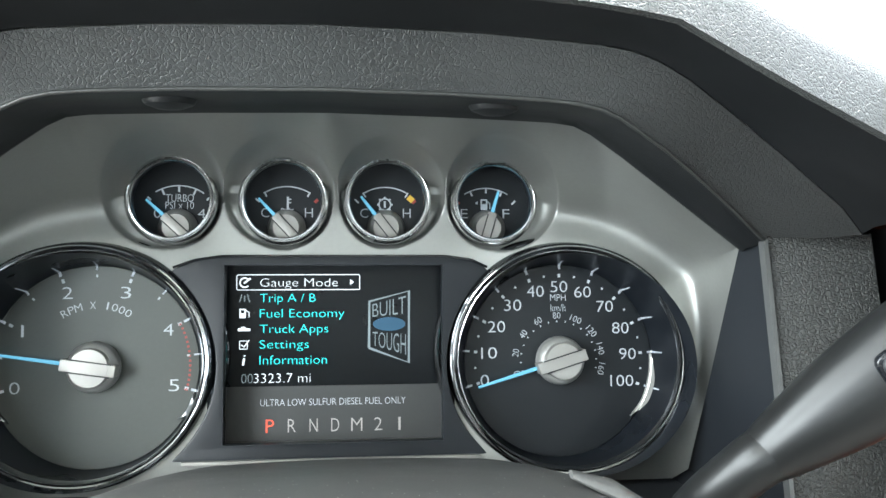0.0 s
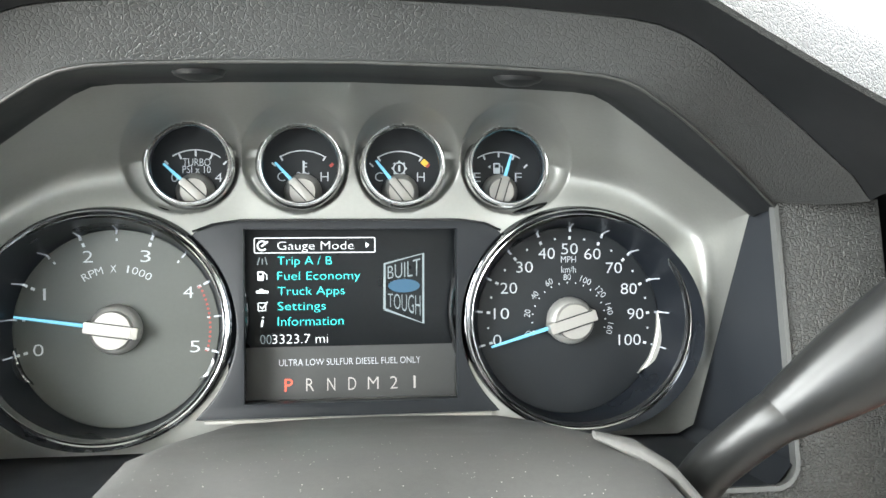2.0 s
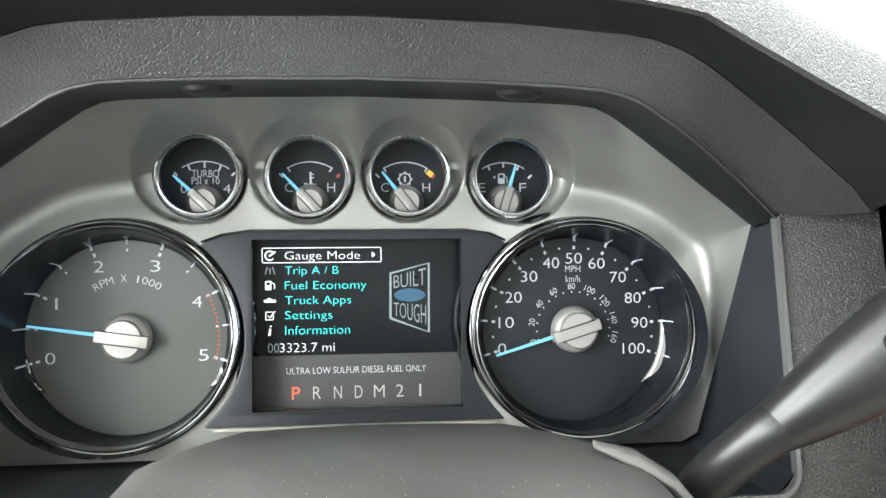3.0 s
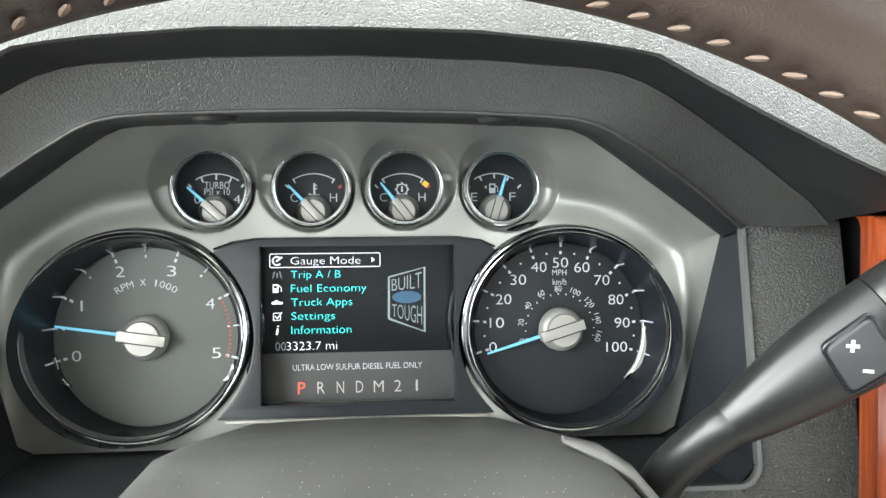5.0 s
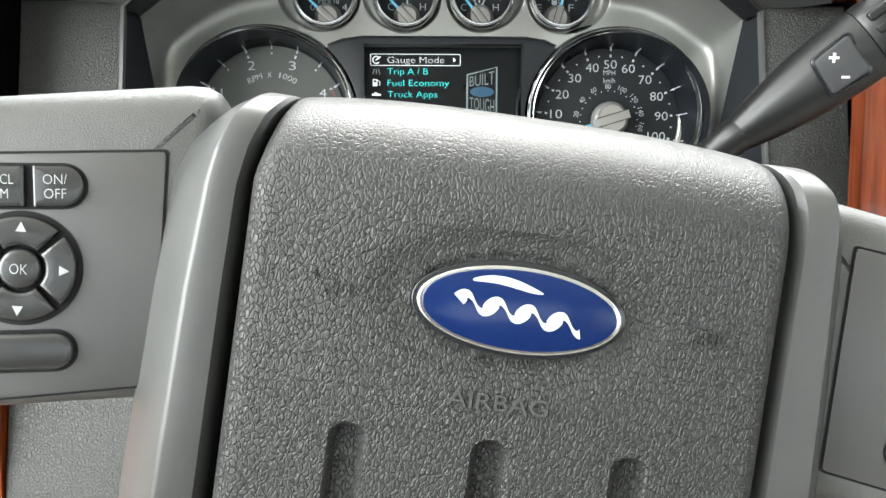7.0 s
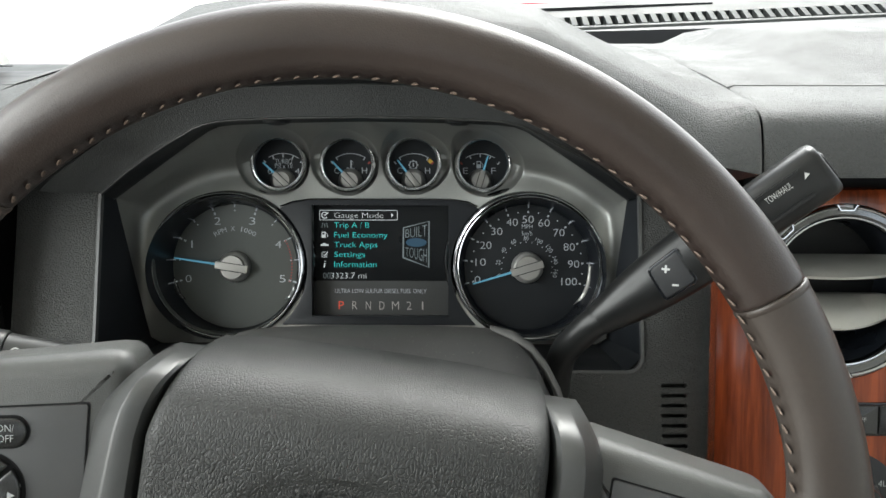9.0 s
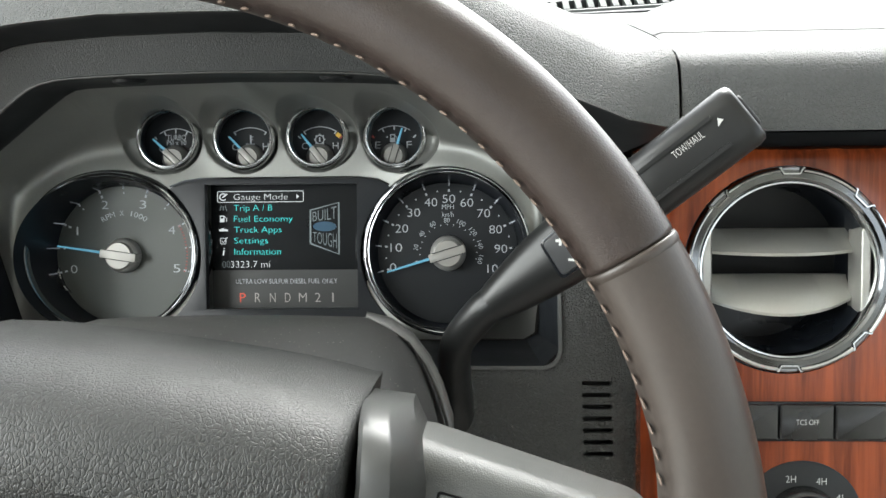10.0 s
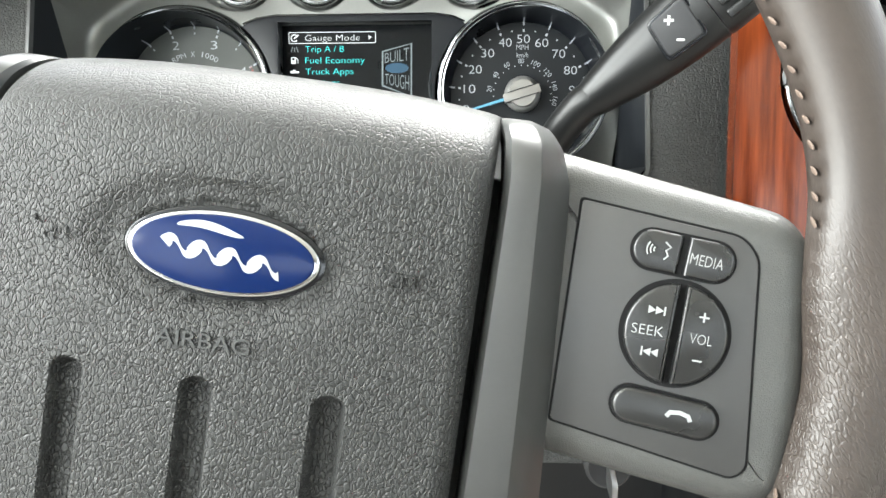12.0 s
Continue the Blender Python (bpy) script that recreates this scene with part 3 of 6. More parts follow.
def bezel():
    bm = bmesh.new()
    cols, rows = 620, 230
    grid = []
    for i in range(cols + 1):
        u = -0.195 + 0.39 * i / cols
        hi, lo = bezel_top(u), bezel_low(u)
        line = []
        for j in range(rows + 1):
            v = lo + (hi - lo) * j / rows
            w = bezel_depth(u, v)
            f = Vector((u, v, 0))
            line.append(bm.verts.new(f + (EYE_LOCAL - f) * (w / EYE_LOCAL.z)))
        grid.append(line)
    for a, b in zip(grid, grid[1:]):
        for j in range(rows):
            q = (a[j], b[j], b[j + 1], a[j + 1])
            if (q[0].co - q[3].co).length > 1e-5 or (q[1].co - q[2].co).length > 1e-5:
                bm.faces.new(q)
    bmesh.ops.remove_doubles(bm, verts=bm.verts, dist=1e-6)
    return bm


part("bezel", bezel(), SILVER, cluster, "satin silver bezel", 80)


def to_world(m, pts):
    return [tuple(m @ Vector(p)) for p in pts]


# dark walls between the panel's opening and the bezel
inner = [(-0.1668, 0.1155), (-0.1668, 0.06), (-0.1668, 0.0175), (-0.1576, 0.0083), (0.0, 0.0083), (0.1576, 0.0083), (0.1668, 0.0175), (0.1668, 0.06), (0.1668, 0.1155)]


outer = [persp(-0.195, 0.039, 0.067), persp(-0.179, -0.019, 0.042), persp(-0.166, -0.064, 0.014), persp(-0.158, -0.068, 0.012), persp(0, -0.068, 0.006), persp(0.158, -0.068, 0.012), persp(0.166, -0.064, 0.014), persp(0.179, -0.019, 0.042), persp(0.195, 0.039, 0.067)]
part("well_wall", loft([to_world(SIDE, [(x, y, -0.0015) for x, y in inner]), to_world(SIDE, [(x * 0.995, y, -0.004) for x, y in inner]), to_world(CLUSTER, outer)], closed=False), SURROUND, dashboard, "black wall of the gauge well")


def polar(r, a, c=(0, 0)):
    return (c[0] + r * math.cos(radians(a)), c[1] + r * math.sin(radians(a)))


def turned_ring(c, profile, n=120):
    """A ring about c whose profile, (radius, height) pairs, may change with the angle."""
    bm = bmesh.new()
    vs = [[bm.verts.new((*polar(r, 360 * i / n, c), h)) for r, h in profile(360 * i / n)] for i in range(n)]
    for i in range(n):
        a, b = vs[i], vs[(i + 1) % n]
        for j in range(len(a) - 1):
            bm.faces.new((a[j], b[j], b[j + 1], a[j + 1]))
    return bm


def flank(toward, out):
    """The ring's outer flank widens towards the display, with a few shallow facets there."""
    def profile(a):
        k = max(0.0, math.cos(radians(a - toward))) ** 1.5
        dent = 0.00035 * k * max(0.0, math.sin(radians(a * 17)))
        ro, h = 0.0560 * RING + 0.0050 * k, lift(a, out)
        return [(0.0532 * RING, 0.0107 + h), (0.0540 * RING, 0.0113 + h - dent), (0.0544 * RING + 0.002 * k, 0.0076 + h - dent), (0.0548 * RING + 0.0026 * k, 0.0082 + h - dent), (ro - 0.0008, 0.0072 + h - 0.0012 * k - dent), (ro, 0.0058 + h - 0.002 * k), (ro + 0.0004, 0.001 + 0.5 * h), (ro, -0.001)]
    return profile


def hub_blade(c, a, r, h, wide, z):
    """The straight bar across a needle's cap, in line with the needle."""
    return moved(slab(soften([(-r * 0.98, -wide), (r * 1.06, -wide), (r * 1.06, wide), (-r * 0.98, wide)], 0.0006), z + h * 0.2, z + h * 0.99, 0.0003), Matrix.Translation((*c, 0)) @ Matrix.Rotation(radians(a), 4, "Z"))


def needle(c, a, r0, r1, wide, z):
    p = [polar(r0, a, c), polar(r1, a, c)]
    nx, ny = -math.sin(radians(a)), math.cos(radians(a))
    poly = [(p[0][0] - nx * wide, p[0][1] - ny * wide), (p[1][0] - nx * wide * 0.55, p[1][1] - ny * wide * 0.55), (p[1][0] + nx * wide * 0.55, p[1][1] + ny * wide * 0.55), (p[0][0] + nx * wide, p[0][1] + ny * wide)]
    return slab(poly, z, z + 0.0011, 0.0003)


def bar_at(c, a, r0, r1, wide, z0, z1):
    return ribbon([polar(r0, a, c), polar(r1, a, c)], wide, z0, z1)


def hub_bar(c, a, length, wide, z):
    """The slot across a needle's cap: two dark lines beside a raised bar."""
    bm = bmesh.new()
    for s in (-1, 1):
        o = polar(wide * 0.5 * s, a + 90, c)
        ribbon([polar(-length, a, o), polar(length, a, o)], 0.0005, z - 0.0004, z + 0.00015, bm=bm)
    return bm


def wall_at(r, a, out):
    """Height of the dial's sloping wall: level with the face inside, up to the ring outside."""
    k = (r - 0.0444) / (0.0500 * RING - 0.0444)
    return (0.0075 + lift(a, out)) * (0.35 * k + 0.65 * k * k)


def seen_deeper(ob, d):
    """Sets a face d behind the plane that it was drawn on, as large as before to the driver's eye."""
    k = 1 + d / EYE_LOCAL.z
    ob.matrix_basis = Matrix.Translation(EYE_LOCAL * (1 - k)) @ Matrix.Scale(k, 4)


def big_dial(name, c, toward, out, face_mat, label):
    face = part(name, lathe([(0.00001, 0.0), (0.0442, 0.0), (0.0446, -0.0004), (0.0452, -0.0004)], 72, (*c, 0)), face_mat, cluster, label)
    seen_deeper(face, 0.0025)
    ring_c = (c[0] - (0.0010 if out == 0 else 0.0), c[1] + RING_UP)
    part("dial_wall", turned_ring(c, lambda a: [(r, wall_at(r, a, out) - 0.0001) for r in (0.0445, 0.0452, 0.0460, 0.0468, 0.0476, 0.0484)], 96), WALL_BLACK, face)
    for piece, mat, pts in (("chrome_ring", CHROME, ((0.0498, 0.004), (0.0500, 0.0092), (0.0503, 0.0098), (0.0508, 0.0096))), ("ring_groove", SMOKED, ((0.0507, 0.0097), (0.0514, 0.0088), (0.0522, 0.0090))), ("chrome_ring", CHROME, ((0.0521, 0.0090), (0.0524, 0.0098), (0.0530, 0.0096), (0.0534, 0.0080)))):
        part(piece, turned_ring(ring_c, lambda a: [(r * RING, h + 0.0025 + lift(a, out)) for r, h in pts]), mat, face, "thin chrome ring" if mat is CHROME else "")
    part("ring_flank", turned_ring(ring_c, flank(toward, out)), SMOKED, face, "smoked chrome flank")
    return face


def wall_tick(face, c, a, out, wide=0.0010):
    """A pale bar that climbs the foot of the dial's wall."""
    rings = []
    for r in (0.0424, 0.0436, 0.0446, 0.0453, 0.0460):
        x, y = polar(r, a, c)
        z = max(0.0, wall_at(r, a, out)) + 0.0006
        w = wide * (1.0 if r < 0.0450 else 0.7)
        tx, ty = -math.sin(radians(a)) * w / 2, math.cos(radians(a)) * w / 2
        rings.append([(x - tx, y - ty, z), (x + tx, y + ty, z), (x + tx, y + ty, z - 0.001), (x - tx, y - ty, z - 0.001)])
    part("scale_bar", loft(rings), LIT_BAR, face)


def scale_end(face, c, a0, a1, out, mat):
    """The polished end of the raised scale ring, tapering to a point."""
    rings = []
    for i in range(15):
        k = i / 14
        a = a0 + (a1 - a0) * k
        wide = 0.0017 * min(1.0, 0.45 + 1.4 * k) * (1.0 if k < 0.85 else max(0.08, (1 - k) / 0.15))
        r0 = 0.0436 - 0.0012 * max(0, k - 0.7) / 0.3
        rings.append([(*polar(r, a, c), max(0.0, wall_at(r, a, out)) + h) for r, h in ((r0, 0.0), (r0 + 0.0003, 0.0014), (r0 + wide * 0.55, 0.0016), (r0 + wide, 0.0010), (r0 + wide, -0.0006))])
    part("scale_end", loft(rings), mat, face, "polished end of the scale ring", 30)


def dial_cap(face, c, a):
    """A needle's cap: grey skirt, bright top and the bar across it."""
    part("cap_base", lathe([(0.0112, 0.0006), (0.0111, 0.0040), (0.0106, 0.0058), (0.0092, 0.0074), (0.0084, 0.0076)], 56, (*c, 0)), CAP_GREY, face, "grey skirt of the needle cap")
    part("needle_cap", lathe([(0.0086, 0.006), (0.0085, 0.0098), (0.0081, 0.0106), (0.00001, 0.0109)], 56, (*c, 0)), BRUSHED, face, "silver needle cap")
    part("cap_bar", hub_blade(c, a, 0.0113, 0.0096, 0.0026, 0.001), BRUSHED, face)
    part("cap_slot", hub_bar(c, a, 0.0092, 0.0054, 0.0111), MATTE, face)


# tachometer
TACH, SPEED = DIALS
tach = big_dial("tachometer", TACH, 25, 180, FACE_GREY, "graphite tachometer reading about five hundred")
for k in range(11):
    a = 194.6 - 20.9 * k
    wall_tick(tach, TACH, a, 180, 0.0010 if k % 2 == 0 else 0.0007)
    part("tick", bar_at(TACH, a, 0.0393, 0.0405 if k % 2 else 0.0411, 0.0012 if k % 2 == 0 else 0.0008, -0.0001, 0.00015), PRINT, tach)
for k, word in enumerate("012345"):
    x, y = polar(0.0347, 194.6 - 41.8 * k, TACH)
    lettering("numeral", word, PRINT, tach, x, y, 0.0002, width=0.0011 if word == "1" else 0.0044, height=0.0052)
scale_end(tach, TACH, 190, 214, 180, SMOKED)
scale_end(tach, TACH, -16, -33, 180, DARK_CHROME)
for i in range(15):
    part("red_dot", bar_at(TACH, 27 - 3.0 * i, 0.0394 if i in (0, 14) else 0.0399, 0.0409, 0.0010, -0.0001, 0.00015), PRINT_RED, tach)
word = "RPM X 1000"
for i, ch in enumerate(word):
    if ch != " ":
        a = 90 + (len(word) / 2 - i - 0.5) * 6.7
        x, y = polar(0.0270, a, TACH)
        lettering("dial_word", ch, PRINT, tach, x, y, 0.0002, width={"M": 0.0032, "1": 0.0007}.get(ch, 0.0026), height=0.0033, turn=a - 90)
part("needle", needle(TACH, 171.6, 0.008, 0.0428, 0.0009, 0.0035), NEEDLE, tach, "pale blue needle")
dial_cap(tach, TACH, 171.6)

# speedometer
speed = big_dial("speedometer", SPEED, 155, 0, FACE_BLACK, "black speedometer standing at zero")
for k in range(11):
    a = 195.0 - 21.2 * k
    wall_tick(speed, SPEED, a, 0, 0.0009)
    part("tick", bar_at(SPEED, a, 0.0386, 0.0402, 0.0012, -0.0001, 0.00015), PRINT, speed)
    if k < 10:
        part("tick", bar_at(SPEED, a - 10.6, 0.0390, 0.0399, 0.0009, -0.0001, 0.00015), PRINT, speed)
    word = str(10 * k)
    x, y = polar(0.0342, a, SPEED)
    x += -0.0020 if k == 0 else 0.0011 if k < 5 else 0.0 if k == 5 else -0.0026 if k == 10 else -0.0010
    lettering("numeral", word, PRINT, speed, x, y, 0.0002, width=0.0041 * len(word) * (0.98 if "1" not in word else 0.9), height=0.0052)
# pale silver puts the sky's reflection into this polished end's colour
scale_end(speed, SPEED, 4, -38, 0, SILVER_VANE)
for k in range(9):
    a = 196 - 26.0 * k
    x, y = polar(0.0207, a, SPEED)
    word = str(20 * k)
    lettering("inner_numeral", word, PRINT_DIM, speed, x, y, 0.0002, width=0.0018 * len(word), height=0.0029, turn=a - 90)
for k in range(17):
    part("inner_tick", bar_at(SPEED, 196 - 13.0 * k, 0.0176, 0.0184, 0.0005, -0.0001, 0.00015), PRINT_DIM, speed)
lettering("dial_word", "MPH", PRINT, speed, SPEED[0], SPEED[1] + 0.0291, 0.0002, width=0.0074, height=0.0030)
lettering("dial_word", "km/h", PRINT_DIM, speed, SPEED[0], SPEED[1] + 0.0243, 0.0002, width=0.0071, height=0.0033)
part("needle", needle(SPEED, 196.8, 0.008, 0.0402, 0.0009, 0.0035), NEEDLE, speed, "pale blue needle")
dial_cap(speed, SPEED, 196.8)


def small_gauge(k, name, aim, label):
    c, rc = GAUGES[k], RINGS[k]
    face = part(name, lathe([(0.00001, 0.0), (0.0215, 0.0)], 48, (*c, 0)), FACE_BLACK, cluster, label)
    seen_deeper(face, 0.003)
    w = RING_W
    part("barrel", lathe([(0.0196, 0.0005), (0.0180, 0.004), (0.0168, w), (0.0164, w + 0.0024)], 64, (*rc, 0)), WALL_BLACK, face, "black well inside the ring")
    part("chrome_ring", lathe([(0.0163, w + 0.0016), (0.0165, w + 0.0030), (0.0170, w + 0.0036), (0.0176, w + 0.0035), (0.0180, w + 0.0028), (0.0184, w + 0.0030), (0.0191, w + 0.0024), (0.0197, w + 0.0012), (0.0199, w - 0.002), (0.0201, 0.0)], 72, (*rc, 0)), SOFT_CHROME, face, "bright chrome ring")
    hub = (c[0], c[1] - 0.0122)
    part("needle", needle(hub, aim, 0.005, 0.0182, 0.0009, 0.0035), NEEDLE, face, "pale blue needle")
    part("cap_base", lathe([(0.0086, 0.0006), (0.0085, 0.0022), (0.0080, 0.0034), (0.0066, 0.0044), (0.0060, 0.0045)], 40, (*hub, 0)), CAP_GREY, face, "grey skirt of the needle cap")
    part("needle_cap", lathe([(0.0062, 0.003), (0.0061, 0.0062), (0.0058, 0.0068), (0.00001, 0.0070)], 40, (*hub, 0)), BRUSHED, face, "silver needle cap")
    part("cap_bar", hub_blade(hub, aim, 0.0070, 0.0062, 0.0019, 0.0012), BRUSHED, face)
    part("cap_slot", hub_bar(hub, aim, 0.0060, 0.0040, 0.0072), MATTE, face)
    return face, hub


def scale_arc(face, hub, a0, a1, r=0.0192):
    part("scale_arc", ribbon([polar(r, a0 + (a1 - a0) * i / 14, hub) for i in range(15)], 0.0005, -0.0001, 0.00015), PRINT, face)


turbo, hub = small_gauge(0, "turbo_gauge", 137, "black boost gauge standing at zero")
scale_arc(turbo, hub, 122, 55)
for a in (134, 113, 90, 67, 46):
    part("tick", bar_at(hub, a, 0.0163 if a in (113, 90, 67) else 0.0175, 0.0192 if a in (113, 90, 67) else 0.0196, 0.0008, -0.0001, 0.0002), PRINT, turbo)
lettering("gauge_word", "TURBO", PRINT, turbo, hub[0] + 0.0004, hub[1] + 0.0136, 0.0002, width=0.0122, height=0.0034)
lettering("gauge_word", "PSI x 10", PRINT, turbo, hub[0] + 0.0004, hub[1] + 0.0103, 0.0002, width=0.0124, height=0.0032)
lettering("numeral", "0", PRINT, turbo, hub[0] - 0.0093, hub[1] + 0.0066, 0.0002, width=0.0030, height=0.0040)
lettering("numeral", "4", PRINT, turbo, hub[0] + 0.0100, hub[1] + 0.0066, 0.0002, width=0.0033, height=0.0040)

temp, hub = small_gauge(1, "coolant_gauge", 133, "black coolant temperature gauge near cold")
trans, hub3 = small_gauge(2, "transmission_gauge", 128, "black transmission temperature gauge near cold")
for face, h in ((temp, hub), (trans, hub3)):
    scale_arc(face, h, 122, 58)
    for a in (136, 122, 58):
        part("tick", bar_at(h, a, 0.0172, 0.0196, 0.0007, -0.0001, 0.0002), PRINT, face)
    part("hot_mark", bar_at(h, 44, 0.0172, 0.0192, 0.0014, -0.0001, 0.0002), PRINT_RED, face)
    lettering("gauge_letter", "C", PRINT, face, h[0] - 0.0098, h[1] + 0.0072, 0.0002, width=0.0036, height=0.0042)
    lettering("gauge_letter", "H", PRINT, face, h[0] + 0.0098, h[1] + 0.0072, 0.0002, width=0.0036, height=0.0042)
part("hot_mark", bar_at(hub3, 50, 0.0168, 0.0194, 0.0030, -0.0001, 0.0002), PRINT_YELLOW, trans)
icon = bmesh.new()
ribbon([(hub[0] + 0.0003, hub[1] + 0.0085), (hub[0] + 0.0003, hub[1] + 0.0145)], 0.0009, 0, 0.0002, bm=icon)
for y in (0.0118, 0.0134):
    ribbon([(hub[0] + 0.0003, hub[1] + y), (hub[0] + 0.0018, hub[1] + y)], 0.0005, 0, 0.0002, bm=icon)
for y in (0.0088, 0.0074):
    ribbon([(hub[0] - 0.0028 + 0.0056 * i / 10, hub[1] + y + 0.00035 * math.sin(i * 1.3)) for i in range(11)], 0.0005, 0, 0.0002, bm=icon)
part("thermometer_sign", icon, PRINT_DIM, temp)
icon = lathe([(0.0024, 0.0), (0.0024, 0.0002), (0.0030, 0.0002), (0.0030, 0.0)], 24, (hub3[0] - 0.0003, hub3[1] + 0.0112, 0))
for i in range(8):
    slab([polar(r, a + 45 * i, (hub3[0] - 0.0003, hub3[1] + 0.0112)) for r, a in ((0.0029, -8), (0.0036, -7), (0.0036, 7), (0.0029, 8))], 0, 0.0002, 0, bm=icon)
ribbon([(hub3[0] - 0.0003, hub3[1] + 0.0098), (hub3[0] - 0.0003, hub3[1] + 0.0127)], 0.0009, 0, 0.0002, bm=icon)
part("gearwheel_sign", icon, PRINT_DIM, trans)

fuel, hub = small_gauge(3, "fuel_gauge", 73, "black fuel gauge showing over three quarters full")
scale_arc(fuel, hub, 122, 58)
for a in (113, 90, 67, 44):
    part("tick", bar_at(hub, a, 0.0168, 0.0192, 0.0008, -0.0001, 0.0002), PRINT, fuel)
part("low_mark", bar_at(hub, 137, 0.0172, 0.0192, 0.0012, -0.0001, 0.0002), PRINT_RED, fuel)
lettering("gauge_letter", "E", PRINT, fuel, hub[0] - 0.0104, hub[1] + 0.0072, 0.0002, width=0.0033, height=0.0042)
lettering("gauge_letter", "F", PRINT, fuel, hub[0] + 0.0094, hub[1] + 0.0072, 0.0002, width=0.0033, height=0.0042)
icon = slab(rounded(hub[0] - 0.0026, hub[1] + 0.0090, hub[0] + 0.0006, hub[1] + 0.0140, 0.0004), 0, 0.0002, 0)
ribbon([(hub[0] + 0.0006, hub[1] + 0.0130), (hub[0] + 0.0018, hub[1] + 0.0120), (hub[0] + 0.0018, hub[1] + 0.0094)], 0.0004, 0, 0.0002, bm=icon)
slab([(hub[0] - 0.0052, hub[1] + 0.0122), (hub[0] - 0.0040, hub[1] + 0.0114), (hub[0] - 0.0040, hub[1] + 0.0130)], 0, 0.0002, 0, bm=icon)
part("pump_sign", icon, PRINT_DIM, fuel)
part("pump_window", slab(rounded(hub[0] - 0.0020, hub[1] + 0.0117, hub[0], hub[1] + 0.0133, 0.0002), 0.0002, 0.00035, 0), FACE_BLACK, fuel)

# display in its frame between the dials
lower = math.degrees(math.asin((-0.0535 - TACH[1]) / 0.0545))
upper = math.degrees(math.asin((0.0300 - TACH[1]) / 0.0530))
edge = [polar(0.0530, upper + (lower - upper) * i / 24, TACH) for i in range(25)]
plate = edge + [(-x, y) for x, y in reversed(edge)] + [(0.0620, 0.0345), (0.0500, 0.0362), (-0.0480, 0.0362), (-0.0600, 0.0345)]
hole = [(-0.0472, -0.0458), (0.0487, -0.0458), (0.0487, 0.0322), (-0.0472, 0.0322)]
display = part("display", cut(slab(plate, 0.004, 0.0100, 0.0008), slab(hole, -0.02, 0.02, 0)), SURROUND, cluster, "dark display surround between the dials")
part("chrome_strip", ribbon([(-0.0640, -0.0528), (0.0640, -0.0528)], 0.0014, 0.006, 0.0125), BRUSHED, display, "thin bright strip")
part("surround_trim", ribbon([(-0.0690, 0.0312), (-0.0600, 0.0345), (-0.0480, 0.0362), (0.0500, 0.0362), (0.0620, 0.0345), (0.0690, 0.0312)], 0.0010, 0.006, 0.0108), GLOSSBLACK, display)
part("gear_plate", slab([(-0.0475, -0.046), (0.0490, -0.046), (0.0490, -0.0205), (-0.0475, -0.0205)], -0.002, 0.0, 0), PLATE_GREY, display, "grey gear indicator plate")
screen = part("screen", slab([(-0.0475, -0.0215), (0.0490, -0.0215), (0.0490, 0.0325), (-0.0475, 0.0325)], -0.002, 0.0006, 0), LCD_BLACK, cluster, "lit colour menu screen")
lettering("notice", "ULTRA LOW SULFUR DIESEL FUEL ONLY", PRINT, display, 0.0, -0.0288, 0.0002, width=0.0650, height=0.0030)
for i, ch in enumerate("PRNDM21"):
    lettering("gear_letter", ch, GEAR_RED if ch == "P" else GEAR_GREY, display, -0.0282 + 0.00965 * i, -0.0392, 0.0002, width={"1": 0.0010, "M": 0.0050}.get(ch, 0.0036), height=0.0058, label="lit red letter" if ch == "P" else "")
ROWS_V = (0.0249, 0.0180, 0.0110, 0.0041, -0.0028, -0.0098)
MENU = (("Gauge Mode", 0.0347), ("Trip A / B", 0.0247), ("Fuel Economy", 0.0376), ("Truck Apps", 0.0304), ("Settings", 0.0217), ("Information", 0.0298))
for v, (word, wide) in zip(ROWS_V, MENU):
    tall = 0.0049 if any(c in word for c in "gpy") else 0.0040
    lettering("menu_line", word, LCD_WHITE if word == "Gauge Mode" else LCD_CYAN, screen, -0.0329, v - (0.0006 if tall > 0.0045 else 0), 0.0008, width=wide, height=tall, align="LEFT", bold=-0.018)
lettering("odometer", "00", LCD_GREY, screen, -0.0408, -0.0179, 0.0008, width=0.0050, height=0.0042, align="LEFT", bold=-0.018)
lettering("odometer", "3323.7 mi", LCD_WHITE, screen, -0.0354, -0.0179, 0.0008, width=0.0251, height=0.0042, align="LEFT", bold=-0.018)
frame_bar = bmesh.new()
box_line = rounded(-0.0432, 0.0216, 0.0117, 0.0284, 0.0006, 2)
ribbon(box_line + box_line[:1], 0.00038, 0.0006, 0.0008, bm=frame_bar)
part("menu_box", frame_bar, LCD_WHITE, screen)
part("menu_arrow", slab([(0.0074, 0.0236), (0.0091, 0.0250), (0.0074, 0.0264)], 0.0006, 0.0008, 0), LCD_WHITE, screen)
X = -0.0397
icon = ribbon([polar(0.0021, a, (X, 0.0249)) for a in range(40, 330, 20)], 0.0007, 0.0006, 0.0008)
ribbon([(X - 0.0004, 0.0246), (X + 0.0026, 0.0268)], 0.0008, 0.0006, 0.0008, bm=icon)
part("menu_sign", icon, LCD_WHITE, screen)
icon = ribbon([(X - 0.0022, 0.0162), (X - 0.0012, 0.0196)], 0.0005, 0.0006, 0.0008)
ribbon([(X + 0.0022, 0.0162), (X + 0.0012, 0.0196)], 0.0005, 0.0006, 0.0008, bm=icon)
ribbon([(X, 0.0164), (X, 0.0190)], 0.0006, 0.0006, 0.0008, bm=icon)
part("menu_sign", icon, LCD_GREY, screen)
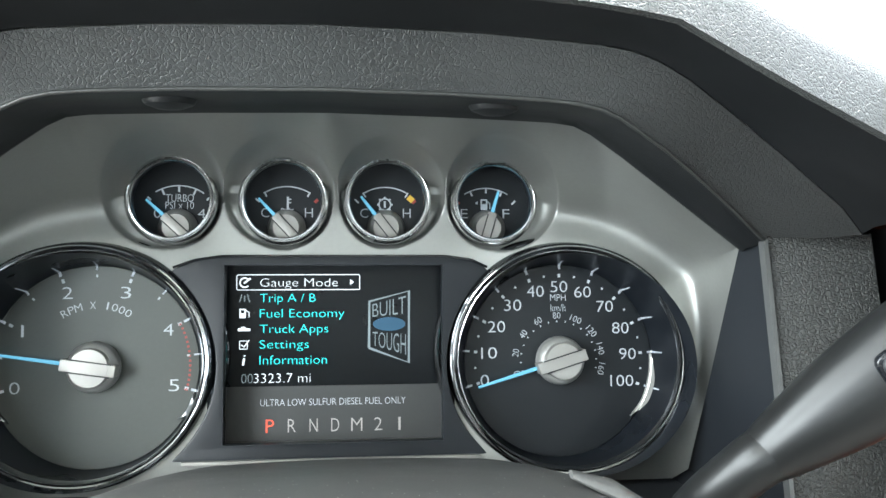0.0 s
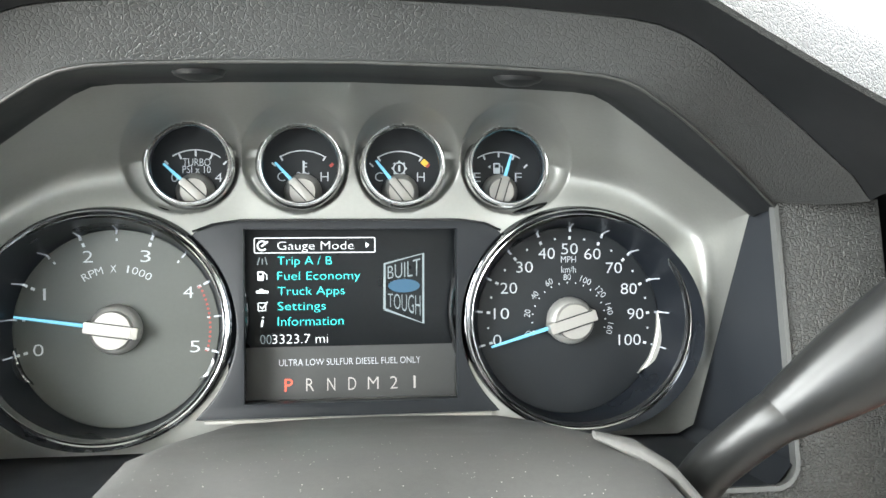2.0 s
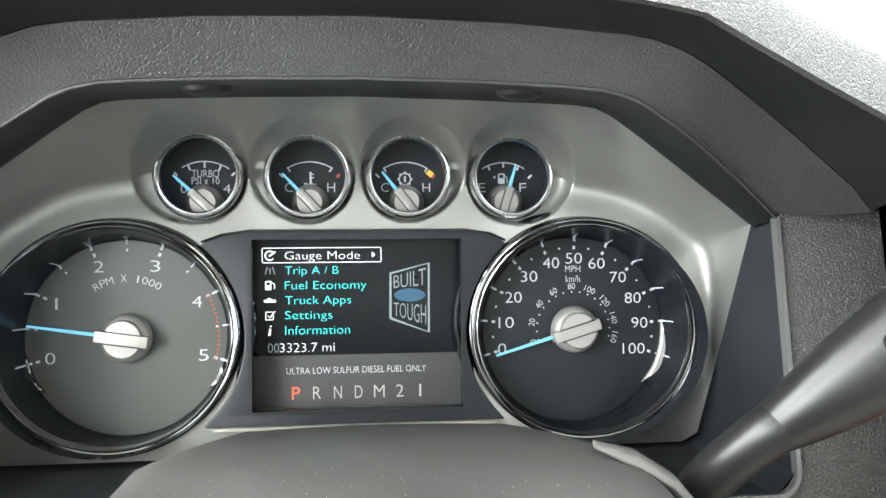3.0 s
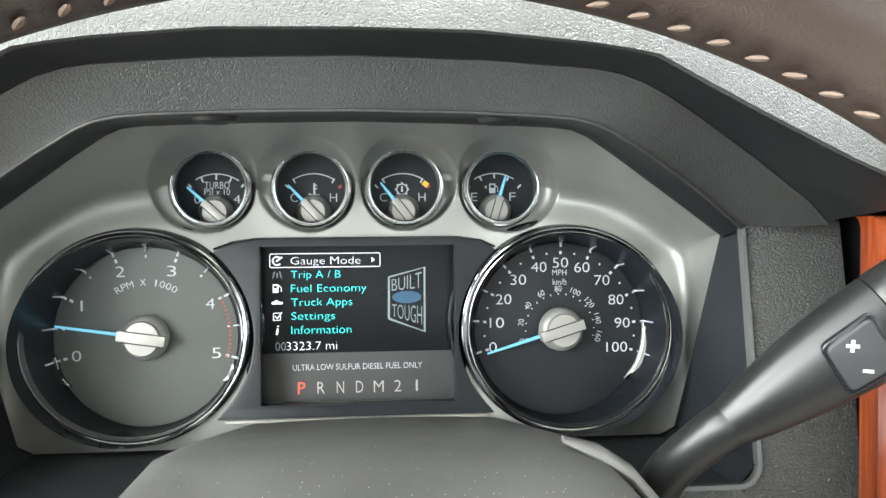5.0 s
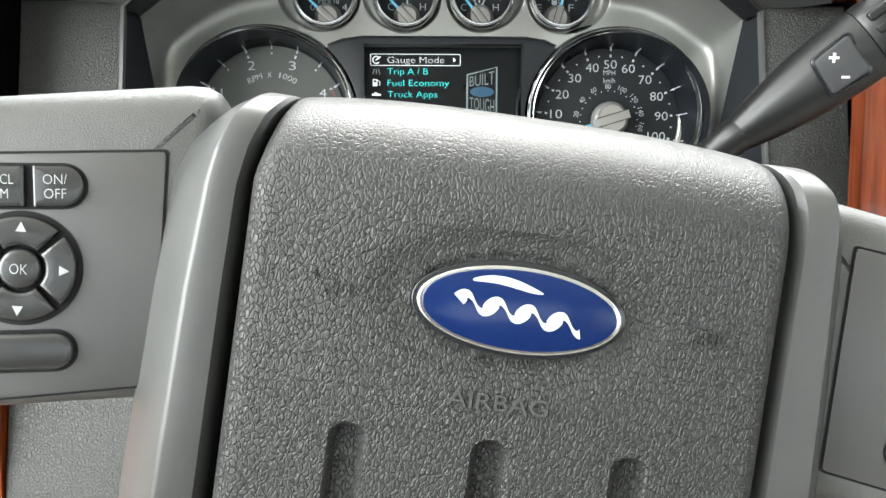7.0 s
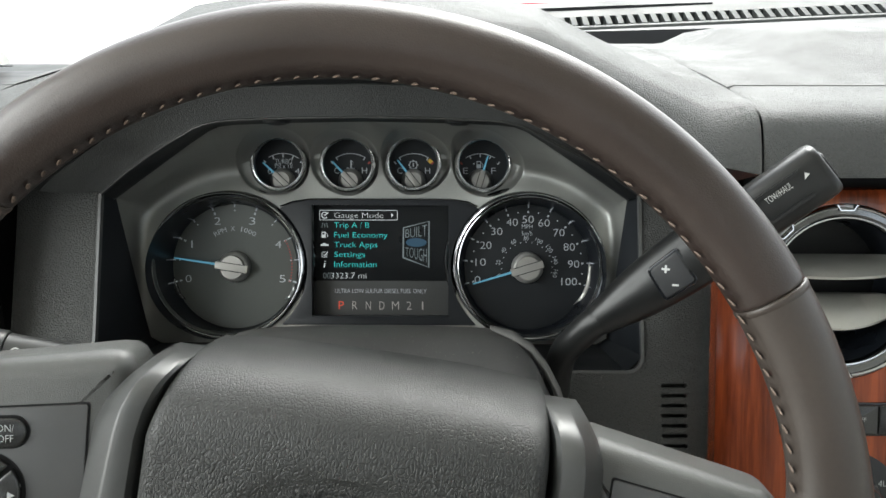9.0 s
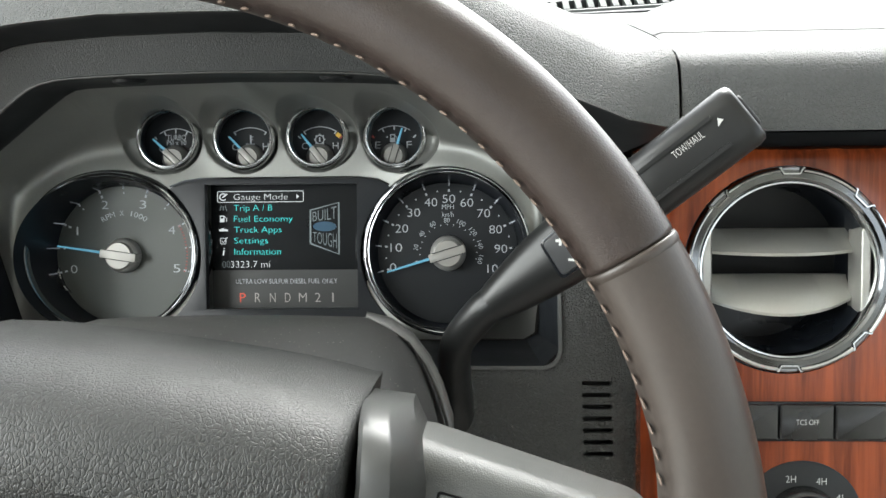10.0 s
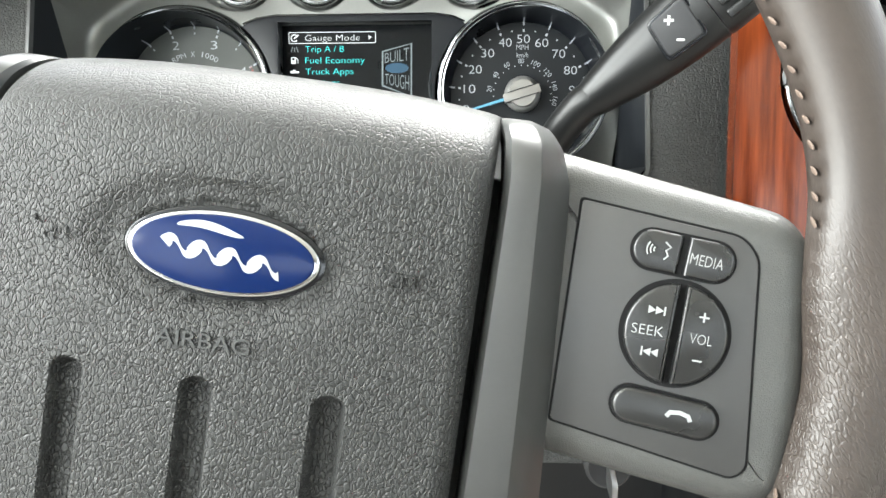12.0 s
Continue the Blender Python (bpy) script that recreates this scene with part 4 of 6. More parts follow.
icon = slab(rounded(X - 0.0022, 0.0090, X + 0.0006, 0.0132, 0.0003), 0.0006, 0.0008, 0)
ribbon([(X + 0.0006, 0.0126), (X + 0.0020, 0.0116), (X + 0.0020, 0.0094)], 0.0004, 0.0006, 0.0008, bm=icon)
part("menu_sign", icon, LCD_WHITE, screen)
part("menu_sign", slab(rounded(X - 0.0016, 0.0112, X, 0.0126, 0.0002), 0.0008, 0.00095, 0), LCD_BLACK, screen)
icon = slab([(X - 0.0028, 0.0032), (X + 0.0026, 0.0032), (X + 0.0027, 0.0043), (X + 0.0008, 0.0045), (X, 0.0052), (X - 0.0012, 0.0052), (X - 0.0014, 0.0045), (X - 0.0028, 0.0045)], 0.0006, 0.0008, 0)
part("menu_sign", icon, LCD_WHITE, screen)
tick_box = rounded(X - 0.0020, -0.0048, X + 0.0014, -0.0012, 0.0002, 1)
icon = ribbon(tick_box + tick_box[:1], 0.00035, 0.0006, 0.0008)
ribbon([(X - 0.0012, -0.0028), (X - 0.0002, -0.0040), (X + 0.0022, -0.0008)], 0.0005, 0.0006, 0.0008, bm=icon)
part("menu_sign", icon, LCD_WHITE, screen)
lettering("menu_sign", "i", LCD_WHITE, screen, X - 0.0001, -0.0098, 0.0008, width=0.0011, height=0.0046, shear=0.15)
DEEP = 0.006
seen_deeper(screen, DEEP)
for ob in display.children:
    if ob.name.startswith(("gear", "notice")):
        seen_deeper(ob, DEEP)
# emblem on the screen: a leaning plate with two words and a plain oval
quad = [(0.0159, -0.0050), (0.0340, -0.0118), (0.0342, 0.0208), (0.0161, 0.0161)]
part("screen_emblem", ribbon(quad + quad[:1], 0.0011, 0.0006, 0.0008), LCD_GREY, screen, "pale slanted outline")
for word, up in (("BUILT", True), ("TOUGH", False)):
    ob = lettering("emblem_word", word, LCD_GREY, screen, 0.0, 0.0, 0.0007, width=0.0152, height=1.0)
    for vert in ob.data.vertices:
        x, k = 0.0251 + vert.co.x, (vert.co.x + 0.0076) / 0.0152
        low, high = (0.0090 + 0.0014 * k, 0.0148 + 0.0038 * k) if up else (-0.0038 - 0.0046 * k, 0.0024 - 0.0012 * k)
        vert.co = (x, low + (high - low) * (vert.co.y + 0.5), 0.0008)
part("screen_emblem", slab(disc(0.0074, 32, 0.0251, 0.0058, 0.42), 0.0006, 0.0009, 0), LCD_BLUE, screen, "plain blue oval")


# ---- steering column ----
shroud = thing("column_shroud", "dusty dark grey plastic steering column shroud", "column shroud")


def shroud_upper():
    """Arched sections along the column, from behind the wheel to the cluster."""
    secs = [(0.105, 1.118, 0.100, 0.075), (0.150, 1.132, 0.104, 0.080), (0.195, 1.1375, 0.104, 0.083), (0.225, 1.131, 0.102, 0.083), (0.262, 1.1155, 0.098, 0.082), (0.300, 1.0985, 0.092, 0.078), (0.335, 1.082, 0.088, 0.075)]
    rings = []
    for y, top, half, flat in secs:
        ring = []
        for i in range(25):
            a = -1 + 2 * i / 24
            x = 0.008 + half * a
            flat_to = half * 0.68
            drop = 0.055 * (max(0.0, abs(a) * half - flat_to) / (half - flat_to)) ** 2.2
            ring.append((x, y, top - 0.004 * a * a - drop))
        ring += [(0.008 + half * 0.9, y, top - 0.085), (0.008 - half * 0.9, y, top - 0.085)]
        rings.append(ring)
    return loft(rings)


part("upper_shell", shroud_upper(), SHROUD, shroud, "", 50)
collar = [(0.072, 0.216, 1.1350), (0.083, 0.2115, 1.1325), (0.093, 0.206, 1.1275), (0.1005, 0.200, 1.1195), (0.1065, 0.194, 1.109), (0.1105, 0.188, 1.097), (0.1120, 0.183, 1.084)]
rings = []
for i, p in enumerate(collar):
    q = Vector(p)
    d = (Vector(collar[min(i + 1, 6)]) - Vector(collar[max(i - 1, 0)])).normalized()
    side = d.cross(Vector((0, 1, 0))).normalized()
    k = 0.45 if i in (0, 6) else 1.0
    rings.append([tuple(q + side * 0.0022 * k * math.cos(t) + Vector((0, 0.005 * k * math.sin(t), 0))) for t in np.linspace(0, 2 * math.pi, 12, endpoint=False)])
part("shell_edge", loft(rings), EDGE_GREY, shroud, "pale split edge of the shell")
part("lever_boot", moved(slab(rounded(-0.011, -0.010, 0.011, 0.010, 0.004), -0.05, 0.004, 0.002), Matrix.Translation((0.1165, 0.252, 1.062)) @ Matrix.Rotation(radians(25), 4, "X")), MATTE, shroud)

key = thing("ignition_key", "small steel ignition key in the column", "key", Matrix.Translation((0.1375, 0.150, 0.990)))
part("lock_barrel", moved(lathe([(0.00001, 0.004), (0.009, 0.004), (0.0105, 0.002), (0.0105, -0.03)], 32), Matrix.Rotation(radians(75), 4, "X")), MATTE, key)
part("key_head", moved(slab(soften([(-0.0045, -0.010), (0.0045, -0.010), (0.006, 0.004), (0.003, 0.009), (-0.003, 0.009), (-0.006, 0.004)], 0.002), -0.0012, 0.0012, 0.0005), Matrix.Translation((0, -0.012, 0)) @ Matrix.Rotation(radians(90), 4, "Y")), DARK_CHROME, key, "worn steel key head")

# ---- gear lever ----
lever = thing("gear_lever", "black column gear lever with tow haul button", "gear lever")
AXIS0, AXIS1 = Vector((0.1236, 0.2150, 1.1345)), Vector((0.2315, 0.1965, 1.2300))
DIRN = (AXIS1 - AXIS0).normalized()
FRONT = (Vector((-0.33, -0.94, 0.10)) - DIRN * Vector((-0.33, -0.94, 0.10)).dot(DIRN)).normalized()
ACROSS = FRONT.cross(DIRN).normalized()
LEVER = Matrix((( *DIRN, 0), (*ACROSS, 0), (*FRONT, 0), (0, 0, 0, 1))).transposed()
LEVER.translation = AXIS0
LONG = (AXIS1 - AXIS0).length
stem = [Vector((0.1140, 0.2480, 1.050)), Vector((0.1128, 0.2400, 1.078)), Vector((0.1120, 0.2300, 1.100)), Vector((0.1140, 0.2215, 1.1180))]
def along(pts, k):
    """A point of the smooth curve through pts, k from 0 to 1."""
    f = k * (len(pts) - 1)
    i = min(int(f), len(pts) - 2)
    t = f - i
    p0, p1, p2, p3 = pts[max(i - 1, 0)], pts[i], pts[i + 1], pts[min(i + 2, len(pts) - 1)]
    return 0.5 * (2 * p1 + (p2 - p0) * t + (2 * p0 - 5 * p1 + 4 * p2 - p3) * t * t + (3 * p1 - p0 - 3 * p2 + p3) * t ** 3)


stem += [AXIS0 + DIRN * 0.002, AXIS0 + DIRN * 0.012, AXIS0 + DIRN * 0.022]
rings, side = [], Vector((1, 0, 0))
for i in range(37):
    k = i / 36
    p = along(stem, k)
    d = (along(stem, min(1, k + 0.02)) - along(stem, max(0, k - 0.02))).normalized()
    side = (side - d * side.dot(d)).normalized()
    other = d.cross(side)
    r = 0.0080 + 0.0006 * smooth01((k - 0.45) / 0.5)
    rings.append([tuple(p + (side * math.cos(2 * math.pi * j / 24) + other * math.sin(2 * math.pi * j / 24)) * r) for j in range(24)])
part("stem", loft(rings), LEVER_BLACK, lever, "", 60)


def stalk_ring(x, a, b, power=2.0, n=28):
    pts = []
    for k in range(n):
        t = 2 * math.pi * k / n
        c, s = math.cos(t), math.sin(t)
        pts.append((x, a * math.copysign(abs(c) ** (2 / power), c), b * math.copysign(abs(s) ** (2 / power), s)))
    return pts


body = [stalk_ring(0.008, 0.0084, 0.0082), stalk_ring(0.012, 0.0095, 0.0089), stalk_ring(0.019, 0.0110, 0.0097), stalk_ring(0.027, 0.0126, 0.0105), stalk_ring(0.036, 0.0141, 0.0113), stalk_ring(0.046, 0.0152, 0.0121, 2.1), stalk_ring(0.056, 0.0159, 0.0126, 2.3), stalk_ring(0.066, 0.0162, 0.0129, 2.5), stalk_ring(0.0715, 0.0162, 0.0130, 2.6)]
part("stalk", moved(loft(body), LEVER), LEVER_BLACK, lever, "", 50)
part("button_frame", moved(slab(soften([(0.0455, -0.0098), (0.0655, -0.0105), (0.0672, 0.0102), (0.0475, 0.0092)], 0.003), 0.007, 0.0127, 0.0006), LEVER), GLOSSBLACK, lever)
part("shift_button", moved(slab(soften([(0.0470, -0.0085), (0.0642, -0.0092), (0.0657, 0.0088), (0.0487, 0.0080)], 0.0025), 0.008, 0.0137, 0.0010), LEVER), MATTE, lever, "black plus and minus shift button")
icon = ribbon([(0.0540, 0.0042), (0.0580, 0.0042)], 0.0011, 0.0136, 0.0139)
ribbon([(0.0560, 0.0022), (0.0560, 0.0062)], 0.0011, 0.0136, 0.0139, bm=icon)
part("plus_sign", moved(icon, LEVER @ Matrix.Translation((0.056, 0.0042, 0)) @ Matrix.Rotation(radians(-40), 4, "Z") @ Matrix.Translation((-0.056, -0.0042, 0))), LEGEND, lever)
part("minus_sign", moved(ribbon([(0.0534, -0.0052), (0.0566, -0.0052)], 0.0010, 0.0136, 0.0139), LEVER @ Matrix.Translation((0.055, -0.0052, 0)) @ Matrix.Rotation(radians(-40), 4, "Z") @ Matrix.Translation((-0.055, 0.0052, 0))), LEGEND, lever)
collar_rings = [stalk_ring(0.072, 0.0158, 0.0130, 2.6), stalk_ring(0.0735, 0.0164, 0.0136, 2.6), stalk_ring(0.090, 0.0160, 0.0136, 2.8), stalk_ring(0.0915, 0.0148, 0.0130, 2.8)]
part("grip_collar", moved(loft(collar_rings), LEVER), LEVER_BLACK, lever, "ribbed grip collar", 50)
for k in range(4):
    y = -0.0095 + k * 0.0062
    part("collar_rib", moved(slab(rounded(0.0750, y - 0.0019, 0.0888, y + 0.0019, 0.0012), 0.010, 0.0147, 0.0008), LEVER), LEVER_BLACK, lever)
grip = [stalk_ring(0.0905, 0.0138, 0.0130, 3.2), stalk_ring(0.0925, 0.0142, 0.0132, 3.6), stalk_ring(LONG - 0.004, 0.0138, 0.0128, 4.0), stalk_ring(LONG - 0.001, 0.0130, 0.0120, 4.0), stalk_ring(LONG, 0.0112, 0.0102, 4.0)]
part("grip", moved(loft(grip), LEVER), LEVER_BLACK, lever, "squared black end grip", 50)
part("end_button", moved(slab(rounded(-0.0078, -0.0070, 0.0078, 0.0070, 0.003), 0, 0.0012, 0.0006), LEVER @ Matrix.Translation((LONG, 0, 0)) @ Matrix.Rotation(radians(90), 4, "Y")), MATTE, lever)
for y in (-0.0062, 0.0068):
    part("grip_rib", moved(ribbon([(0.0955, y), (LONG - 0.012, y)], 0.0016, 0.0120, 0.0140), LEVER), LEVER_BLACK, lever)
lettering("grip_word", "TOW/HAUL", LEGEND, lever, 0, 0, 0, width=0.0140, height=0.0031).data.transform(LEVER @ Matrix.Translation((LONG - 0.0250, 0.0036, 0.0135)))
part("grip_arrow", moved(slab([(-0.0015, -0.0016), (0.0015, -0.0016), (0.0, 0.0024)], 0, 0.0002, 0), LEVER @ Matrix.Translation((LONG - 0.0105, 0.0032, 0.0134)) @ Matrix.Rotation(radians(128), 4, "Z") @ Matrix.Scale(0.8, 4)), LEGEND, lever)

# ---- steering wheel ----
wheel = thing("steering_wheel", "taupe leather steering wheel with grey airbag hub", "steering wheel", WHEEL)
RIM_X, RIM_R, TUBE_R, TUBE_Z, RIM_Z = -0.0035, 0.1860, 0.0142, 0.0130, 0.0120


def rim_section(a, shrink=1.0):
    """A section of the rim at angle a, fuller on the inside where the spokes join."""
    ring = []
    bulge = 0.0
    for at, much, wide in ((7, 0.0045, 8), (170, 0.0085, 11), (-4, 0.0010, 8), (194, 0.0070, 16)):
        d = (a - at + 180) % 360 - 180
        bulge = max(bulge, much * math.exp(-(d / wide) ** 2))
    for k in range(40):
        t = 2 * math.pi * k / 40
        c, s = math.cos(t), math.sin(t)
        r = TUBE_R * c * shrink
        if c < 0:
            r -= bulge * c * c
            # the sewn edge sinks a little and puckers from stitch to stitch
            r += math.exp(-((s - 0.22) / 0.16) ** 2) * (0.0006 + 0.0005 * math.cos(radians((a + 30) * 150))) * (c < -0.8)
        ring.append((*polar(RIM_R + r, a, (RIM_X, 0)), RIM_Z + TUBE_Z * s * shrink))
    return ring


def rim_piece(a0, a1):
    n = max(8, int(abs(a1 - a0) / 0.6))
    angles = [a0, a0 + 0.06, a0 + 0.22, a0 + 0.5] + [a0 + (a1 - a0) * i / n for i in range(1, n)] + [a1 - 0.5, a1 - 0.22, a1 - 0.06, a1]
    shr = [0.93, 0.965, 0.99, 1.0] + [1.0] * (n - 1) + [1.0, 0.99, 0.965, 0.93]
    return loft([rim_section(a, s) for a, s in zip(angles, shr)])


SEAM_R, SEAM_L = 38.0, 142.0
rim_top = part("rim_top", rim_piece(SEAM_R, SEAM_L), LEATHER, wheel, "smooth brown leather rim wrap", 60)
rim_right = part("rim_grip", rim_piece(-42, SEAM_R), LEATHER_CREASED, wheel, "creased taupe leather grip", 60)
rim_left = part("rim_grip", rim_piece(SEAM_L, 222), LEATHER_WORN, wheel, "creased taupe leather grip", 60)
part("rim_bottom", rim_piece(222, 318), LEATHER, wheel, "smooth brown leather rim wrap", 60)

for seam, way, grip in ((SEAM_R, -1, rim_right), (SEAM_L, 1, rim_left)):
    roll = [rim_section(seam + way * d, k) for d, k in ((0.9, 1.0), (0.75, 1.015), (0.45, 1.024), (0.2, 1.018), (0.08, 1.0), (0.05, 0.94))]
    part("seam_roll", loft(roll, caps=False), LEATHER_CREASED, grip, "", 60)
stitch_bm = loft([[(x, 0.0005 * math.cos(t) * w, 0.0005 * math.sin(t) * w) for t in (0, 1.05, 2.1, 3.14, 4.19, 5.24)] for x, w in ((-0.0034, 0.4), (-0.0020, 1.0), (0.0004, 1.35), (0.0020, 1.1), (0.0031, 0.5))])
stitch = part("stitch", stitch_bm, THREAD, rim_top)
stitch_mesh = stitch.data
first = True
for a in np.arange(-30, 211, 2.4):
    if abs(a) < 13 or abs(a - 180) < 13:
        continue
    home = rim_top if SEAM_R < a < SEAM_L else rim_right if a < SEAM_R else rim_left
    ob = stitch if first and home is rim_top else new("stitch", stitch_mesh)
    if ob is stitch:
        first = False
    ob.parent = home
    bulge = 0.0
    for at, much, wide in ((7, 0.0045, 8), (170, 0.0085, 11), (-4, 0.0010, 8), (194, 0.0070, 16)):
        bulge = max(bulge, much * math.exp(-((a - at) / wide) ** 2))
    x, y = polar(RIM_R - (TUBE_R + bulge) * 0.978 - 0.0002, a, (RIM_X, 0))
    lean = Matrix.Rotation(radians(a), 4, "Z") @ Matrix.Rotation(radians(-90), 4, "Y")
    ob.matrix_basis = Matrix.Translation((x, y, RIM_Z + 0.0030)) @ lean @ Matrix.Rotation(radians(-33 if int(a * 7) % 2 else -39), 4, "Z") @ Matrix.Diagonal((0.68, 1.5, 0.7, 1))

# airbag pad
PAD_X, PAD_LOW, PAD_BEND = 0.0718, -0.082, 0.028
GROOVES = ((-0.0439, -0.0341), (-0.0075, 0.0023), (0.0300, 0.0403))


def pad_point(x, v):
    """A point of the pad's face; past the bend v counts on in degrees round its upper edge."""
    side = abs(x) / PAD_X
    if v <= PAD_BEND:
        y, z = v, 0.0255
    else:
        t = radians(min(90.0, (v - PAD_BEND) * 2500))
        y = PAD_BEND + (0.0362 - 0.0035 * side ** 3) * math.sin(t) ** 0.8
        z = -0.047 + 0.0725 * max(0.0, math.cos(t)) ** 0.6
    z -= 0.0022 * side ** 2
    e = (abs(x) - (PAD_X - 0.0060)) / 0.0060
    if e > 0:
        z -= 0.0060 * (1 - math.sqrt(max(0.0, 1 - e * e)))
    r = math.hypot(x / 0.034, (v - 0.0072) / 0.0185)
    if v < PAD_BEND:
        z -= 0.0022 * math.exp(-((r - 0.9) / 0.22) ** 2) + (0.002 if r < 0.8 else 0)
    return float(x) * (1.046 - 3.0 * max(0.0, y - 0.033) if x < 0 else 1.0), float(y), z


def airbag_pad():
    xs = sorted(set(np.round(np.linspace(-PAD_X, PAD_X, 73), 5)) | {round(a + (b - a) * k / 14, 5) for a, b in GROOVES for k in range(15)} | {PAD_X - k * 0.0008 for k in range(1, 8)} | {-PAD_X + k * 0.0008 for k in range(1, 8)})
    vs = sorted(set(np.round(np.linspace(PAD_LOW, PAD_BEND, 64), 5)) | {round(-0.0262 - 0.0005 * k, 5) for k in range(12)} | {round(PAD_BEND + 0.036 * k / 20, 6) for k in range(1, 21)})
    bm = bmesh.new()
    grid = []
    for x in xs:
        line = []
        for v in vs:
            px, py, z = pad_point(x, v)
            for a, b in GROOVES:
                k = (x - a) / (b - a)
                if 0 < k < 1:
                    z -= 0.0042 * smooth01(k / 0.26) * smooth01((1 - k) / 0.22) * smooth01((-0.0278 - v - 0.010 * (k - 0.5) ** 2) / 0.0022)
            line.append(bm.verts.new((px, py, z)))
        grid.append(line)
    for a, b in zip(grid, grid[1:]):
        for j in range(len(vs) - 1):
            bm.faces.new((a[j], b[j], b[j + 1], a[j + 1]))
    rim_edges = [e for e in bm.edges if e.is_boundary]
    out = bmesh.ops.extrude_edge_only(bm, edges=rim_edges)
    for v in out["geom"]:
        if isinstance(v, bmesh.types.BMVert):
            v.co.z = -0.050
    return bm


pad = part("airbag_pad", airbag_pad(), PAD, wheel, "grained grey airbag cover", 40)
EMB = (0.0, 0.0072)
ZE = 0.0232
# black disc stands for the shadow in the recess round the emblem
part("emblem_shade", moved(slab(disc(0.0290, 64, ratio=0.445), -0.004, 0.0002, 0.0004), Matrix.Translation((*EMB, ZE))), GLOSSBLACK, wheel)
part("emblem_rim", moved(slab(disc(0.0276, 64, ratio=0.425), -0.003, 0.0018, 0.0008), Matrix.Translation((*EMB, ZE))), CHROME, wheel, "bright oval emblem rim")
part("emblem_field", moved(slab(disc(0.0261, 64, ratio=0.405), 0.001, 0.0023, 0.0004), Matrix.Translation((*EMB, ZE))), ENAMEL, wheel, "deep blue oval emblem field")
def brush(pts, widths, bm):
    """A flat stroke along pts whose width changes on the way."""
    rings = []
    for i, p in enumerate(pts):
        a, b = pts[max(i - 1, 0)], pts[min(i + 1, len(pts) - 1)]
        n = math.hypot(b[0] - a[0], b[1] - a[1]) or 1.0
        nx, ny = -(b[1] - a[1]) / n * widths[i] / 2, (b[0] - a[0]) / n * widths[i] / 2
        rings.append([(p[0] + nx, p[1] + ny, 0.0021), (p[0] + nx, p[1] + ny, 0.0025), (p[0] - nx, p[1] - ny, 0.0025), (p[0] - nx, p[1] - ny, 0.0021)])
    return loft(rings, bm=bm)


steps = [i / 60 for i in range(61)]
swirl = brush([(-0.0135 + 0.0190 * k, 0.0062 + 0.0012 * math.sin(math.pi * (0.1 + 1.2 * k))) for k in steps], [0.0004 + 0.0019 * math.sin(math.pi * min(1, k * 1.02)) ** 0.6 for k in steps], bmesh.new())
brush([(-0.0165 + 0.0330 * k, 0.0010 - 0.0034 * k + 0.0018 * math.sin(k * 24.0)) for k in steps], [0.0022 + 0.0016 * math.sin(k * 24.0 + 1.5) for k in steps], swirl)
part("emblem_mark", moved(swirl, Matrix.Translation((*EMB, ZE))), ENAMEL_WHITE, wheel, "plain pale wavy bar")
lettering("pad_word", "AIRBAG", SATIN, wheel, -0.0025, -0.0178, 0.0250, width=0.0270, height=0.0044, thick=0.0009, bold=0.004)
for s in (-1, 1):
    c = (s * 0.0497, 0.0072)
    icon = ribbon([(c[0] - 0.0052, c[1] + 0.0036), (c[0] - 0.0046, c[1] + 0.0018), (c[0] - 0.0026, c[1] + 0.0010), (c[0] + 0.0044, c[1] + 0.0010), (c[0] + 0.0044, c[1] - 0.0020)], 0.0006, 0.0215, 0.0249)
    ribbon([(c[0] + 0.0010, c[1] + 0.0004), (c[0] + 0.0008, c[1] - 0.0026), (c[0] - 0.0014, c[1] - 0.0030), (c[0] - 0.0022, c[1] - 0.0012)], 0.0006, 0.0215, 0.0249, bm=icon)
    part("horn_sign", icon, PAD, wheel, "moulded horn sign")


def spoke_bar(side):
    """The ridged strip between the pad and a spoke."""
    prof = ((0.0742, -0.030), (0.0744, 0.010), (0.0750, 0.0160), (0.0766, 0.0186), (0.0790, 0.0192), (0.0842, 0.0196), (0.0850, 0.0194), (0.0858, 0.0186), (0.0925, 0.0085), (0.0955, 0.0040), (0.0955, -0.030))
    heights = (-0.080, 0.0, 0.030, 0.040, 0.050, 0.0585)
    edge_in = (0.0762, 0.0764, 0.0766, 0.0764, 0.0752, 0.0728) if side > 0 else (0.0805, 0.0800, 0.0793, 0.0776, 0.0745, 0.0700)
    ridge = (0.0893, 0.0866, 0.0853, 0.0848, 0.0836, 0.0800) if side > 0 else (0.0915, 0.0890, 0.0868, 0.0853, 0.0818, 0.0765)
    edge_out = (0.1000, 0.0965, 0.0951, 0.0942, 0.0912, 0.0860) if side > 0 else (0.1052, 0.1022, 0.1000, 0.0962, 0.0890, 0.0822)
    rings = []
    for v, drop in (*((0.0385 + 0.0200 * math.sin(radians(a)), 0.030 * (1 - math.cos(radians(a))) ** 1.25) for a in range(88, 1, -6)), (0.0385, 0), (0.030, 0), (0.0200, 0), (0.0, 0), (-0.03, 0), (-0.06, 0.0), (-0.082, 0.004)):
        at = [float(np.interp(v, heights, line)) for line in (edge_in, ridge, edge_out)]
        rings.append([(side * float(np.interp(x, (0.0742, 0.0766, 0.0850, 0.0955), (at[0] - 0.0024, *at))), v, max(-0.03, z - drop)) for x, z in prof])
    return loft(rings)


